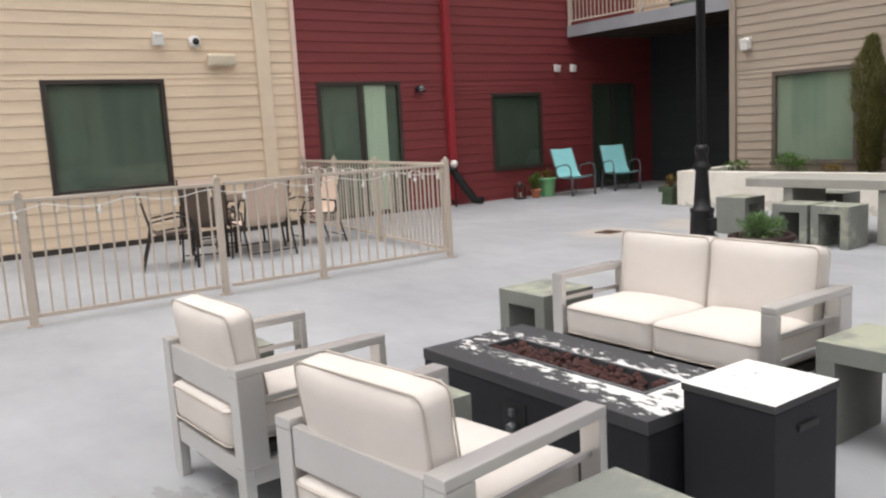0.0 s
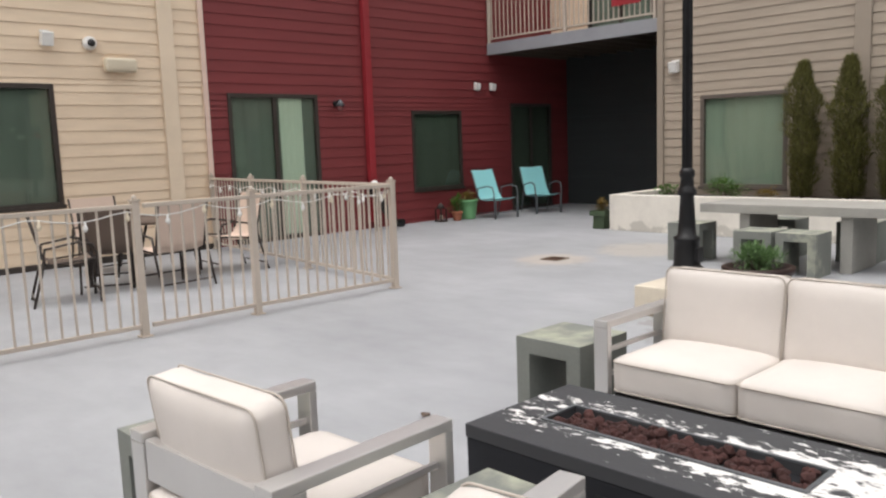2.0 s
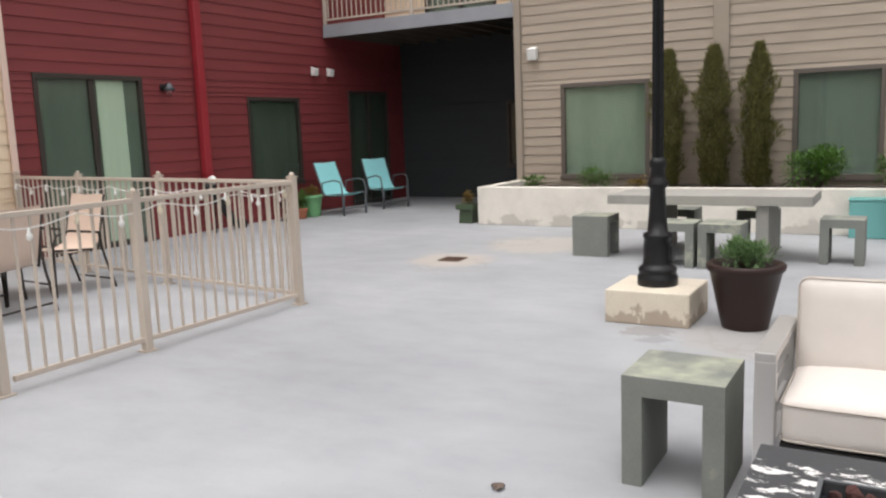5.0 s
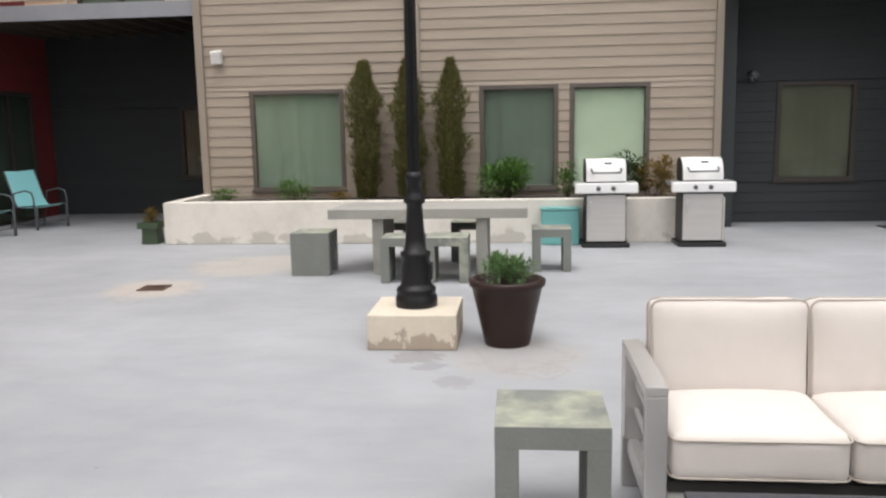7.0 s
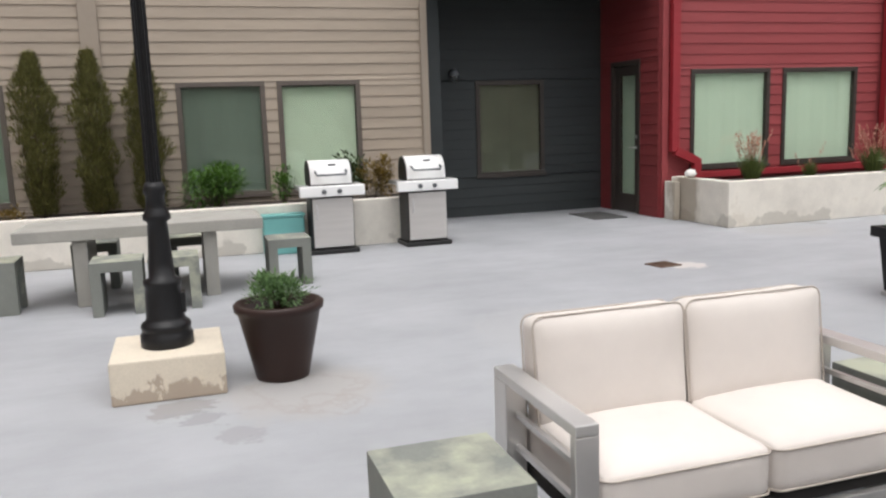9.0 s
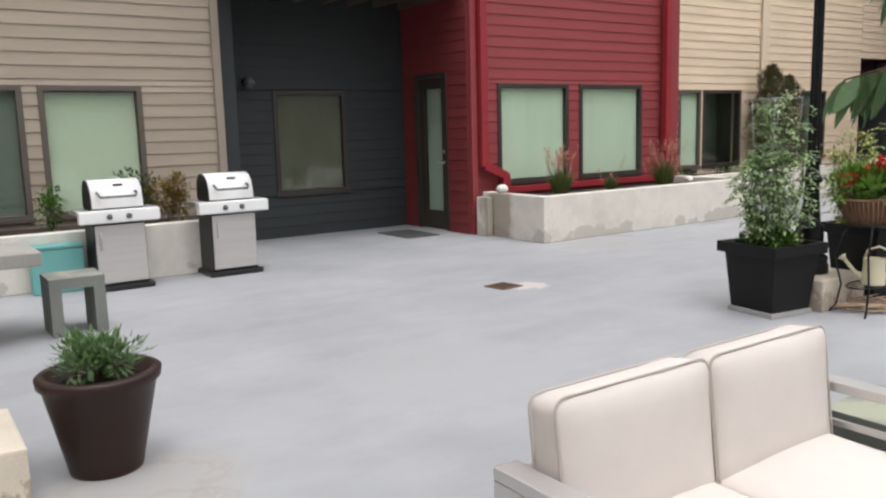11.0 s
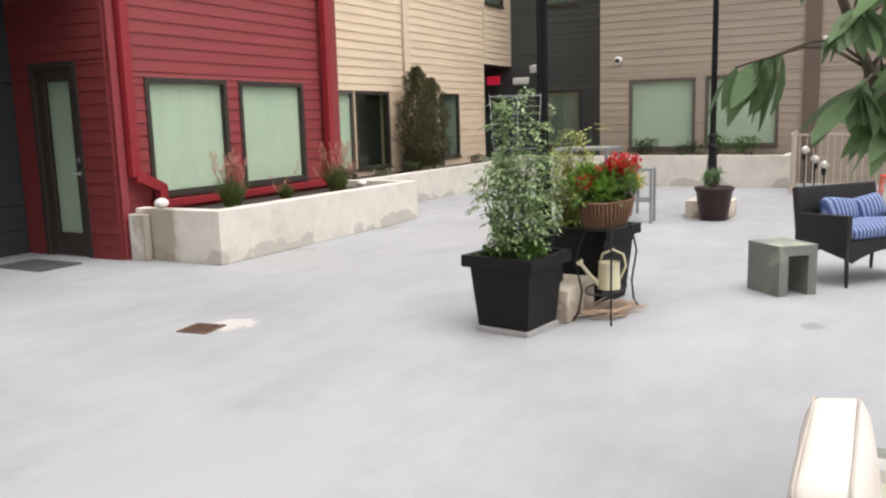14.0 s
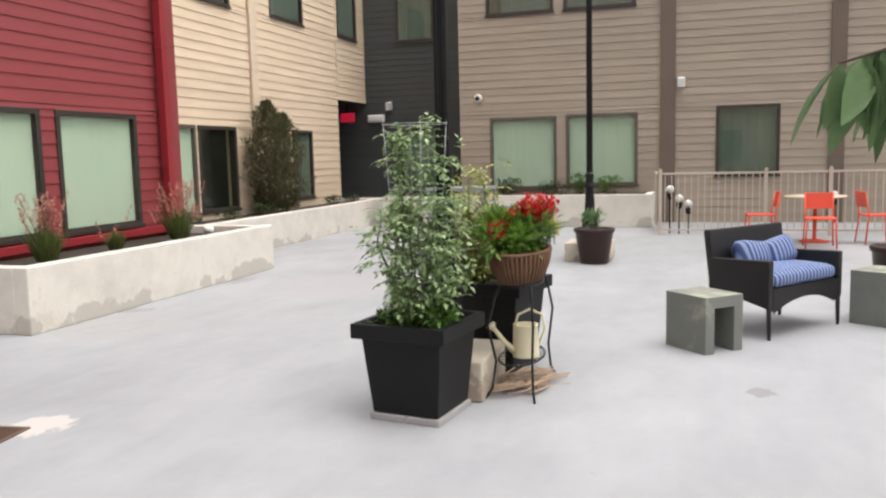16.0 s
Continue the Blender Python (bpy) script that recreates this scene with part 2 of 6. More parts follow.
def run_stain(nodes, links):
    """A dark streaked stain where the downspout has spilled over the planter's end."""
    geo = nodes.new("ShaderNodeNewGeometry")
    mp = nodes.new("ShaderNodeMapping")
    mp.inputs["Scale"].default_value = (1, 1, 0.35)
    links.new(geo.outputs["Position"], mp.inputs["Vector"])
    d = nodes.new("ShaderNodeVectorMath")
    d.operation = "DISTANCE"
    links.new(mp.outputs["Vector"], d.inputs[0])
    d.inputs[1].default_value = (11.18, -2.08, 0.12)
    w = nodes.new("ShaderNodeMath")
    w.operation = "MULTIPLY_ADD"
    links.new(grain(nodes, links, 5.0, 7, 0.65, (1, 1, 0.5)), w.inputs[0])
    w.inputs[1].default_value = -0.42
    links.new(d.outputs["Value"], w.inputs[2])
    return ramp(nodes, links, w.outputs[0], [(0.0, (0.7,) * 3), (0.10, (0,) * 3)])


overlay(PLANTERWALL, run_stain, (0.27, 0.22, 0.16))


def plinth_coat():
    """Cream coat that has flaked away in ragged patches along the foot."""
    m = concrete("cream_plinth_concrete", (0.66, 0.59, 0.48), (0.58, 0.50, 0.40))
    nodes, links = m.node_tree.nodes, m.node_tree.links
    bsdf = nodes["Principled BSDF"]
    old = bsdf.inputs["Base Color"].links[0].from_socket
    geo = nodes.new("ShaderNodeNewGeometry")
    sep = nodes.new("ShaderNodeSeparateXYZ")
    links.new(geo.outputs["Position"], sep.inputs[0])
    w = nodes.new("ShaderNodeMath")
    w.operation = "MULTIPLY_ADD"
    links.new(sep.outputs["Z"], w.inputs[0])
    w.inputs[1].default_value = -1.25
    links.new(grain(nodes, links, 6.0, 7, 0.7, (1, 1, 0.6)), w.inputs[2])
    k = ramp(nodes, links, w.outputs[0], [(0.36, (0,) * 3), (0.40, (0.8,) * 3)])
    links.new(blend(nodes, links, k, old, (0.34, 0.27, 0.21)), bsdf.inputs["Base Color"])
    return m


PLINTHSTONE = plinth_coat()


def floor_paint():
    """Light grey deck coating with broad drifts, wear and a few cracked, stained spots at the drains."""
    m, nodes, links, bsdf = nodes_of("light_grey_deck_coating")
    c = (0.358, 0.367, 0.384)
    a = ramp(nodes, links, grain(nodes, links, 0.55, 5, 0.55), [(0.30, shade(c, 0.86)), (0.52, c), (0.70, shade(c, 1.12))])
    b = ramp(nodes, links, grain(nodes, links, 3.1, 6, 0.62, (1, 0.45, 1)), [(0.32, (0.885,) * 3), (0.6, (1,) * 3)])
    col = blend(nodes, links, 1.0, a, b, "MULTIPLY")
    geo = nodes.new("ShaderNodeNewGeometry")
    for (x, y), r, tone in (((8.27, 7.6), 0.34, (0.47, 0.42, 0.36)), ((9.6, 7.05), 0.55, (0.44, 0.41, 0.36)),
                            ((6.0, 4.02), 0.34, (0.365, 0.35, 0.335)),
                            ((9.75, -2.6), 0.45, (0.355, 0.355, 0.355)), ((8.6, -5.2), 0.8, (0.365, 0.365, 0.37)),
                            ((6.6, 2.0), 0.6, (0.36, 0.365, 0.375))):
        d = nodes.new("ShaderNodeVectorMath")
        d.operation = "DISTANCE"
        links.new(geo.outputs["Position"], d.inputs[0])
        d.inputs[1].default_value = (x, y, 0)
        w = nodes.new("ShaderNodeMath")
        w.operation = "MULTIPLY_ADD"
        links.new(grain(nodes, links, 3.4, 8, 0.75), w.inputs[0])
        w.inputs[1].default_value = -2.0 * r
        links.new(d.outputs["Value"], w.inputs[2])
        w.use_clamp = False
        k = ramp(nodes, links, w.outputs[0], [(0.0, (0.75,) * 3), (0.22, (0,) * 3)])
        col = blend(nodes, links, k, col, tone)
    # bare, sharply edged patches where the coat has come off
    for (x, y), r, tone in (((8.29, -0.10), 0.15, (0.60, 0.56, 0.52)), ((6.02, 4.66), 0.17, (0.25, 0.24, 0.23)), ((5.78, 4.56), 0.13, (0.26, 0.26, 0.265)), ((5.42, 4.42), 0.10, (0.28, 0.28, 0.285)),
                            ((1.05, 3.45), 0.24, (0.24, 0.24, 0.24)), ((1.0, 2.75), 0.30, (0.22, 0.215, 0.21)), ((10.15, -3.3), 0.16, (0.27, 0.265, 0.255)), ((10.2, -5.3), 0.2, (0.28, 0.275, 0.27)), ((4.33, -1.71), 0.07, (0.22, 0.22, 0.22))):
        d = nodes.new("ShaderNodeVectorMath")
        d.operation = "DISTANCE"
        links.new(geo.outputs["Position"], d.inputs[0])
        d.inputs[1].default_value = (x, y, 0)
        w = nodes.new("ShaderNodeMath")
        w.operation = "MULTIPLY_ADD"
        links.new(grain(nodes, links, 5.0, 9, 0.7, (1, 0.55, 1)), w.inputs[0])
        w.inputs[1].default_value = -6.0 * r
        links.new(d.outputs["Value"], w.inputs[2])
        n = nodes.new("ShaderNodeMath")
        n.operation = "MULTIPLY_ADD"
        links.new(w.outputs[0], n.inputs[0])
        n.inputs[1].default_value = -1.0
        n.inputs[2].default_value = -1.85 * r
        k = ramp(nodes, links, n.outputs[0], [(0.0, (0,) * 3), (0.03, (0.75,) * 3)])
        col = blend(nodes, links, k, col, tone)
    # thin brownish tide lines left by puddles
    for (x, y), r in (((5.95, 4.0), 0.34), ((5.72, 3.9), 0.22), ((9.7, 7.5), 0.36), ((9.75, -2.55), 0.3), ((7.9, 7.4), 0.42)):
        d = nodes.new("ShaderNodeVectorMath")
        d.operation = "DISTANCE"
        links.new(geo.outputs["Position"], d.inputs[0])
        d.inputs[1].default_value = (x, y, 0)
        w = nodes.new("ShaderNodeMath")
        w.operation = "MULTIPLY_ADD"
        links.new(grain(nodes, links, 3.2, 6, 0.6), w.inputs[0])
        w.inputs[1].default_value = 2.4 * r
        links.new(d.outputs["Value"], w.inputs[2])
        k = ramp(nodes, links, w.outputs[0], [(1.95 * r, (0,) * 3), (2.0 * r, (0.42,) * 3), (2.06 * r, (0.3,) * 3), (2.2 * r, (0,) * 3)])
        col = blend(nodes, links, k, col, (0.30, 0.275, 0.245))
    # scuffs drawn out by traffic and small dark spots
    scuff = ramp(nodes, links, grain(nodes, links, 7.5, 8, 0.7, (0.35, 1, 1)), [(0.66, (1,) * 3), (0.74, (0.84,) * 3)])
    col = blend(nodes, links, 1.0, col, scuff, "MULTIPLY")
    spots = ramp(nodes, links, grain(nodes, links, 26, 2), [(0.745, (1,) * 3), (0.775, (0.62,) * 3)])
    col = blend(nodes, links, 1.0, col, spots, "MULTIPLY")
    f = grain(nodes, links, 130, 3)
    g = ramp(nodes, links, f, [(0.3, (0.94,) * 3), (0.7, (1,) * 3)])
    links.new(blend(nodes, links, 1.0, col, g, "MULTIPLY"), bsdf.inputs["Base Color"])
    bsdf.inputs["Roughness"].default_value = 0.62
    bump(nodes, links, bsdf, f, 0.12, 0.003)
    return m


FLOOR = floor_paint()


def flat_top(nodes, links):
    """One on faces that lie flat, where water stands and lifts the coat."""
    geo = nodes.new("ShaderNodeNewGeometry")
    sep = nodes.new("ShaderNodeSeparateXYZ")
    links.new(geo.outputs["Normal"], sep.inputs[0])
    return ramp(nodes, links, sep.outputs["Z"], [(0.55, (0,) * 3), (0.8, (1,) * 3)])


def peeled():
    """Black table top whose coat has flaked off in white patches."""
    m, nodes, links, bsdf = nodes_of("peeling_black_table_top")
    n = grain(nodes, links, 24.0, 8, 0.72, (1, 0.42, 1))
    geo = nodes.new("ShaderNodeNewGeometry")
    sep = nodes.new("ShaderNodeSeparateXYZ")
    links.new(geo.outputs["Position"], sep.inputs[0])
    def maths(kind, a, b=None, c=None):
        q = nodes.new("ShaderNodeMath")
        q.operation = kind
        for sock, v in zip(q.inputs, (a, b, c)):
            if isinstance(v, (int, float)):
                sock.default_value = v
            elif v is not None:
                links.new(v, sock)
        return q.outputs[0]

    # the coat flakes most round the trough and at the end where the tank stands
    off = maths("MAXIMUM", maths("SUBTRACT", maths("ABSOLUTE", maths("SUBTRACT", sep.outputs["X"], 2.845)), 0.13), 0.0)
    lift = maths("MULTIPLY_ADD", sep.outputs["Y"], -0.10, 0.355)
    total = maths("MULTIPLY_ADD", off, -1.0, maths("ADD", n, lift))
    k = blend(nodes, links, 1.0, ramp(nodes, links, total, [(0.55, (0,) * 3), (0.575, (1,) * 3)]), flat_top(nodes, links), "MULTIPLY")
    links.new(blend(nodes, links, k, (0.045, 0.046, 0.05), (0.74, 0.73, 0.71)), bsdf.inputs["Base Color"])
    bsdf.inputs["Roughness"].default_value = 0.6
    bump(nodes, links, bsdf, n, 0.3, 0.006)
    return m, k


PEELED = peeled()[0]


def peeled_more():
    m, nodes, links, bsdf = nodes_of("mostly_peeled_white_top")
    n = grain(nodes, links, 30.0, 8, 0.74, (0.5, 1.6, 1))
    k = blend(nodes, links, 1.0, ramp(nodes, links, n, [(0.36, (0,) * 3), (0.42, (1,) * 3)]), flat_top(nodes, links), "MULTIPLY")
    links.new(blend(nodes, links, k, (0.045, 0.046, 0.05), (0.76, 0.75, 0.73)), bsdf.inputs["Base Color"])
    bsdf.inputs["Roughness"].default_value = 0.6
    return m


PEELEDMORE = peeled_more()


def stripes():
    m, nodes, links, bsdf = nodes_of("blue_striped_cushion_fabric")
    co = nodes.new("ShaderNodeTexCoord")
    w = nodes.new("ShaderNodeTexWave")
    w.inputs["Scale"].default_value = 7.0
    w.inputs["Distortion"].default_value = 0.6
    links.new(co.outputs["Object"], w.inputs["Vector"])
    k = ramp(nodes, links, w.outputs["Fac"], [(0.35, (0.045, 0.075, 0.20)), (0.5, (0.11, 0.16, 0.33)), (0.9, (0.25, 0.31, 0.47))])
    links.new(k, bsdf.inputs["Base Color"])
    bsdf.inputs["Roughness"].default_value = 0.9
    return m


STRIPES = stripes()


def glass(name, tint, rough=0.02):
    m, nodes, links, bsdf = nodes_of(name)
    bsdf.inputs["Base Color"].default_value = (*tint, 1)
    bsdf.inputs["Roughness"].default_value = rough
    bsdf.inputs["Transmission Weight"].default_value = 1.0
    bsdf.inputs["IOR"].default_value = 1.45
    return m


GLASS = glass("green_tinted_glass", (0.80, 0.90, 0.81))
LAMPGLASS = glass("frosted_bulb_glass", (0.95, 0.95, 0.92), 0.3)
CURTAIN = plain("pale_curtain", (0.66, 0.70, 0.62), 0.9, vary=0.03, big=4, stretch=(6, 6, 0.3))
BLIND = plain("white_blind_slats", (0.84, 0.86, 0.76), 0.7, vary=0.04)
DIMSHADE = plain("dim_grey_shade", (0.15, 0.17, 0.155), 0.9, vary=0.1, stretch=(3, 3, 0.4))
DARKSHADE = plain("dark_green_shade", (0.075, 0.09, 0.075), 0.9, vary=0.1, stretch=(3, 3, 0.4))
MIDSHADE = plain("grey_green_shade", (0.235, 0.265, 0.228), 0.9, vary=0.15, stretch=(3, 3, 0.3))
BROWNSHADE = plain("brown_shade", (0.20, 0.175, 0.145), 0.9, vary=0.12)


# ---- mesh helpers ----
def box(bm, x0, x1, y0, y1, z0, z1, m=None):
    vs = [bm.verts.new((x, y, z)) for x in (x0, x1) for y in (y0, y1) for z in (z0, z1)]
    for f in ((0, 1, 3, 2), (4, 6, 7, 5), (0, 4, 5, 1), (2, 3, 7, 6), (0, 2, 6, 4), (1, 5, 7, 3)):
        bm.faces.new([vs[i] for i in f])
    if m:
        for v in vs:
            v.co = m @ v.co
    return vs


def tube(bm, pts, r, seg=8, closed=False, cap=True):
    """A round bar along pts; r may be one radius or one for each point."""
    pts = [Vector(p) for p in pts]
    rs = r if isinstance(r, (list, tuple)) else [r] * len(pts)
    rings, n = [], len(pts)
    up = None
    for i, p in enumerate(pts):
        a = pts[(i - 1) % n] if (i or closed) else p
        b = pts[(i + 1) % n] if (i < n - 1 or closed) else p
        d = (b - a).normalized()
        if up is None:
            up = d.orthogonal().normalized()
        up = (up - d * up.dot(d))
        up = up.normalized() if up.length > 1e-5 else d.orthogonal().normalized()
        side = d.cross(up)
        rings.append([bm.verts.new(p + (up * math.cos(t) + side * math.sin(t)) * rs[i]) for t in (2 * math.pi * k / seg for k in range(seg))])
    for i in range(n if closed else n - 1):
        a, b = rings[i], rings[(i + 1) % n]
        for k in range(seg):
            f = bm.faces.new((a[k], a[(k + 1) % seg], b[(k + 1) % seg], b[k]))
            f.smooth = True
    if cap and not closed:
        bm.faces.new(rings[0][::-1])
        bm.faces.new(rings[-1])


def lathe(bm, profile, seg=28, m=None, smooth=True):
    """A turned shape from (radius, height) pairs."""
    rings = []
    for r, z in profile:
        ring = [bm.verts.new((r * math.cos(2 * math.pi * k / seg), r * math.sin(2 * math.pi * k / seg), z)) for k in range(seg)]
        rings.append(ring)
    for a, b in zip(rings, rings[1:]):
        for k in range(seg):
            f = bm.faces.new((a[k], a[(k + 1) % seg], b[(k + 1) % seg], b[k]))
            f.smooth = smooth
    bm.faces.new(rings[0][::-1])
    bm.faces.new(rings[-1])
    if m:
        for ring in rings:
            for v in ring:
                v.co = m @ v.co


def pad(bm, w, d, h, r=0.045, bulge=0.02, m=None, n=7):
    """A stuffed cushion, centred, with rounded edges and a slight crown."""
    b2 = bmesh.new()
    bmesh.ops.create_cube(b2, size=2)
    bmesh.ops.subdivide_edges(b2, edges=b2.edges[:], cuts=n, use_grid_fill=True)
    half = Vector((w / 2, d / 2, h / 2))
    for v in b2.verts:
        q = v.co.copy()
        u = [math.copysign(min(1, abs(c)) ** 0.75, c) for c in q]
        p = Vector((u[0] * half.x, u[1] * half.y, u[2] * half.z))
        inner = Vector([max(-half[i] + r, min(half[i] - r, p[i])) for i in range(3)])
        off = p - inner
        if off.length > 1e-6:
            p = inner + off.normalized() * min(r, off.length)
        p.z += math.copysign(bulge, q.z) * (1 - q.x ** 2) * (1 - q.y ** 2) if abs(q.z) > 0.99 else 0
        p += Vector((noise.noise(p * 5.5), noise.noise(p * 5.5 + Vector((9, 0, 0))), noise.noise(p * 6.5 + Vector((0, 7, 0))))) * 0.006
        v.co = (m @ p) if m else p
    for f in b2.faces:
        f.smooth = True
    me = bpy.data.meshes.new("pad")
    b2.to_mesh(me)
    b2.free()
    bm.from_mesh(me)
    bpy.data.meshes.remove(me)


def rim(w, d, r=0.04, n=5):
    pts = []
    for cx, cy, a0 in ((w / 2 - r, d / 2 - r, 0), (-w / 2 + r, d / 2 - r, 90), (-w / 2 + r, -d / 2 + r, 180), (w / 2 - r, -d / 2 + r, 270)):
        for k in range(n):
            a = radians(a0 + 90 * k / (n - 1))
            pts.append(Vector((cx + r * math.cos(a), cy + r * math.sin(a), 0)))
    return pts


def leaf(verts, faces, p, d, size, width, droop=0.0, up=(0, 0, 1)):
    """One pointed leaf, folded along its rib."""
    d = d.normalized()
    s = d.cross(Vector(up))
    s = s.normalized() if s.length > 1e-4 else d.orthogonal().normalized()
    nrm = s.cross(d)
    i = len(verts)
    verts += [p, p + d * size * 0.45 + s * width / 2 + nrm * width * 0.18, p + d * size + nrm * -droop * size,
              p + d * size * 0.45 - s * width / 2 + nrm * width * 0.18, p + d * size * 0.5]
    faces += [(i, i + 1, i + 4), (i + 1, i + 2, i + 4), (i, i + 4, i + 3), (i + 4, i + 2, i + 3)]


def rnd_dir(flat=1.0):
    v = Vector((random.gauss(0, 1), random.gauss(0, 1), random.gauss(0, 1) * flat))
    return v.normalized()


def finish(name, bm, material, bevel=0.0, segments=2):
    bmesh.ops.recalc_face_normals(bm, faces=bm.faces[:])
    if bevel:
        bmesh.ops.bevel(bm, geom=[e for e in bm.edges if len(e.link_faces) == 2 and e.calc_face_angle(0) > 0.6], offset=bevel, segments=segments, profile=0.6, affect="EDGES", clamp_overlap=True)
    me = bpy.data.meshes.new(name)
    bm.to_mesh(me)
    bm.free()
    me.materials.append(material)
    return new(name, me)


def part(name, bm, material, parent, label="", bevel=0.0, segments=2):
    """Links a bmesh as one mesh under a thing or a part."""
    ob = finish(name, bm, material, bevel, segments)
    ob.parent = parent
    if label:
        ob["label"] = label
    return ob


def leaves_part(name, verts, faces, material, parent, label=""):
    me = bpy.data.meshes.new(name)
    me.from_pydata([tuple(v) for v in verts], [], faces)
    me.materials.append(material)
    ob = new(name, me)
    ob.parent = parent
    if label:
        ob["label"] = label
    return ob


def thing(name, label, category, m=None, group="", kind=""):
    ob = new(name)
    ob.empty_display_size = 0.1
    if m is not None:
        ob.matrix_world = m
    return tagged(ob, label, category, group, kind)


def boxes_part(name, dims, material, parent, label="", bevel=0.0):
    bm = bmesh.new()
    for d in dims:
        box(bm, *d)
    return part(name, bm, material, parent, label, bevel)


# ---- walls, windows and doors ----
board_meshes = {}


def unit_board(material):
    """A lap board of unit length and height; its foot stands proud of its head."""
    if material.name not in board_meshes:
        me = bpy.data.meshes.new("siding_board")
        vs = [(x, y, z) for x in (0, 1) for y, z in ((0, 0.06), (-0.017, 0.0), (-0.020, 0.015), (-0.008, 1), (0, 1))]
        fs = [(0, 1, 2, 3, 4), (9, 8, 7, 6, 5)] + [(i, 5 + i, 5 + (i + 1) % 5, (i + 1) % 5) for i in range(5)]
        me.from_pydata(vs, [], fs)
        me.materials.append(material)
        bm = bmesh.new()
        bm.from_mesh(me)
        bmesh.ops.recalc_face_normals(bm, faces=bm.faces[:])
        bm.to_mesh(me)
        bm.free()
        board_meshes[material.name] = me
    return board_meshes[material.name]


pending_boards = []


def siding_wall(name, m, length, z0, z1, material, openings=(), label="", clad_from=None, row=0.15):
    """A wall in its own frame: x along it, -y outwards, with openings (x0, x1, z0, z1) through its 0.2 m."""
    wall = thing(name, label, "wall", m, kind="structure")
    xs = sorted({0, length, *[max(0, min(length, o[i])) for o in openings for i in (0, 1)]})
    zs = sorted({z0, z1, *[max(z0, min(z1, o[i])) for o in openings for i in (2, 3)]})
    bm = bmesh.new()
    for a, b in zip(xs, xs[1:]):
        runs = []
        for c, d in zip(zs, zs[1:]):
            if not any(o[0] < (a + b) / 2 < o[1] and o[2] < (c + d) / 2 < o[3] for o in openings):
                if runs and abs(runs[-1][1] - c) < 1e-6:
                    runs[-1][1] = d
                else:
                    runs.append([c, d])
        for c, d in runs:
            box(bm, a, b, 0, 0.2, c, d)
    part("wall_body", bm, material, wall)
    z = z0 if clad_from is None else clad_from
    while z < z1 - 0.01:
        top = min(z + row, z1)
        cuts = sorted({z, top, *[q for o in openings for q in o[2:] if z + 0.004 < q < top - 0.004]})
        for c, d in zip(cuts, cuts[1:]):
            spans, x = [], 0.0
            for o in sorted(o for o in openings if o[2] < (c + d) / 2 < o[3]):
                if o[0] - x > 0.01:
                    spans.append((x, o[0]))
                x = max(x, o[1])
            if length - x > 0.01:
                spans.append((x, length))
            for a, b in spans:
                pending_boards.append((unit_board(material), wall, (a, 0, c), (b - a, 1, d - c)))
        z = top
    return wall


window_count = [0]


def window(m, w, h, frame_mat, shade_mat, label, slider=0.0, blinds=False, gap=0.0):
    """A framed pane in an opening; the frame's foot is at the origin, x along the wall, -y outwards."""
    window_count[0] += 1
    win = thing("window_%d" % window_count[0], label, "window", m, kind="structure")
    t, bm = 0.065, bmesh.new()
    for d in ((0, w, 0, t), (0, w, h - t, h)):
        box(bm, d[0], d[1], -0.035, 0.10, d[2], d[3])
    for x in (0, w - t):
        box(bm, x, x + t, -0.035, 0.10, t, h - t)
    part("window_frame", bm, frame_mat, win, bevel=0.006)
    boxes_part("window_sill", [(-0.02, w + 0.02, -0.055, -0.037, -0.02, 0.03)], frame_mat, win, bevel=0.004)
    if slider:
        boxes_part("mullion", [(w * slider - 0.035, w * slider + 0.035, -0.025, 0.09, t, h - t)], frame_mat, win, bevel=0.004)
    cuts = [t, w * slider - 0.035, w * slider + 0.035, w - t] if slider else [t, w - t]
    for a, b in zip(cuts[::2], cuts[1::2]):
        pane = boxes_part("pane", [(a, b, -0.012, -0.005, t, h - t)], GLASS, win)
        pane.visible_shadow = False
    # shallow box whose near-black colour stands for the room's darkness
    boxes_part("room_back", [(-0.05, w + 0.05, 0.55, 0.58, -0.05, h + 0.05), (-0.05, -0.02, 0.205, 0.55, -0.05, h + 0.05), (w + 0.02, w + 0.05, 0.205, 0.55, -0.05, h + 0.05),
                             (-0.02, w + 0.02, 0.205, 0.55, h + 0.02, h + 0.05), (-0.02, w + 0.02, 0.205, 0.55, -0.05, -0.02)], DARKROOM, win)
    if blinds:
        bm = bmesh.new()
        z = t + 0.02
        while z < h - t - 0.02:
            box(bm, t + 0.01, w - t - 0.01, -0.014, 0.014, -0.0015, 0.0015, pose(0, 0.05, z, 58))
            z += 0.028
        part("blind", bm, shade_mat, win, "closed horizontal blind slats")
    elif shade_mat:
        bm = bmesh.new()
        x0, x1 = t + 0.005 + (w * gap if gap > 0 else 0), w - t - 0.005 + (w * gap if gap < 0 else 0)
        k = max(12, int((x1 - x0) * 22))
        row = [[bm.verts.new((x0 + (x1 - x0) * i / k, 0.03 + 0.003 * math.sin(i * 1.9) + 0.004 * math.sin(i * 0.73), z)) for i in range(k + 1)] for z in (t, h - t)]
        for i in range(k):
            bm.faces.new((row[0][i], row[0][i + 1], row[1][i + 1], row[1][i])).smooth = True
        part("curtain", bm, shade_mat, win)
    return win


def trim_board(label, x0, x1, y0, y1, z0, z1, material, name="trim"):
    bm = bmesh.new()
    box(bm, x0, x1, y0, y1, z0, z1)
    return tagged(finish(name, bm, material, 0.005), label, "trim", kind="structure")


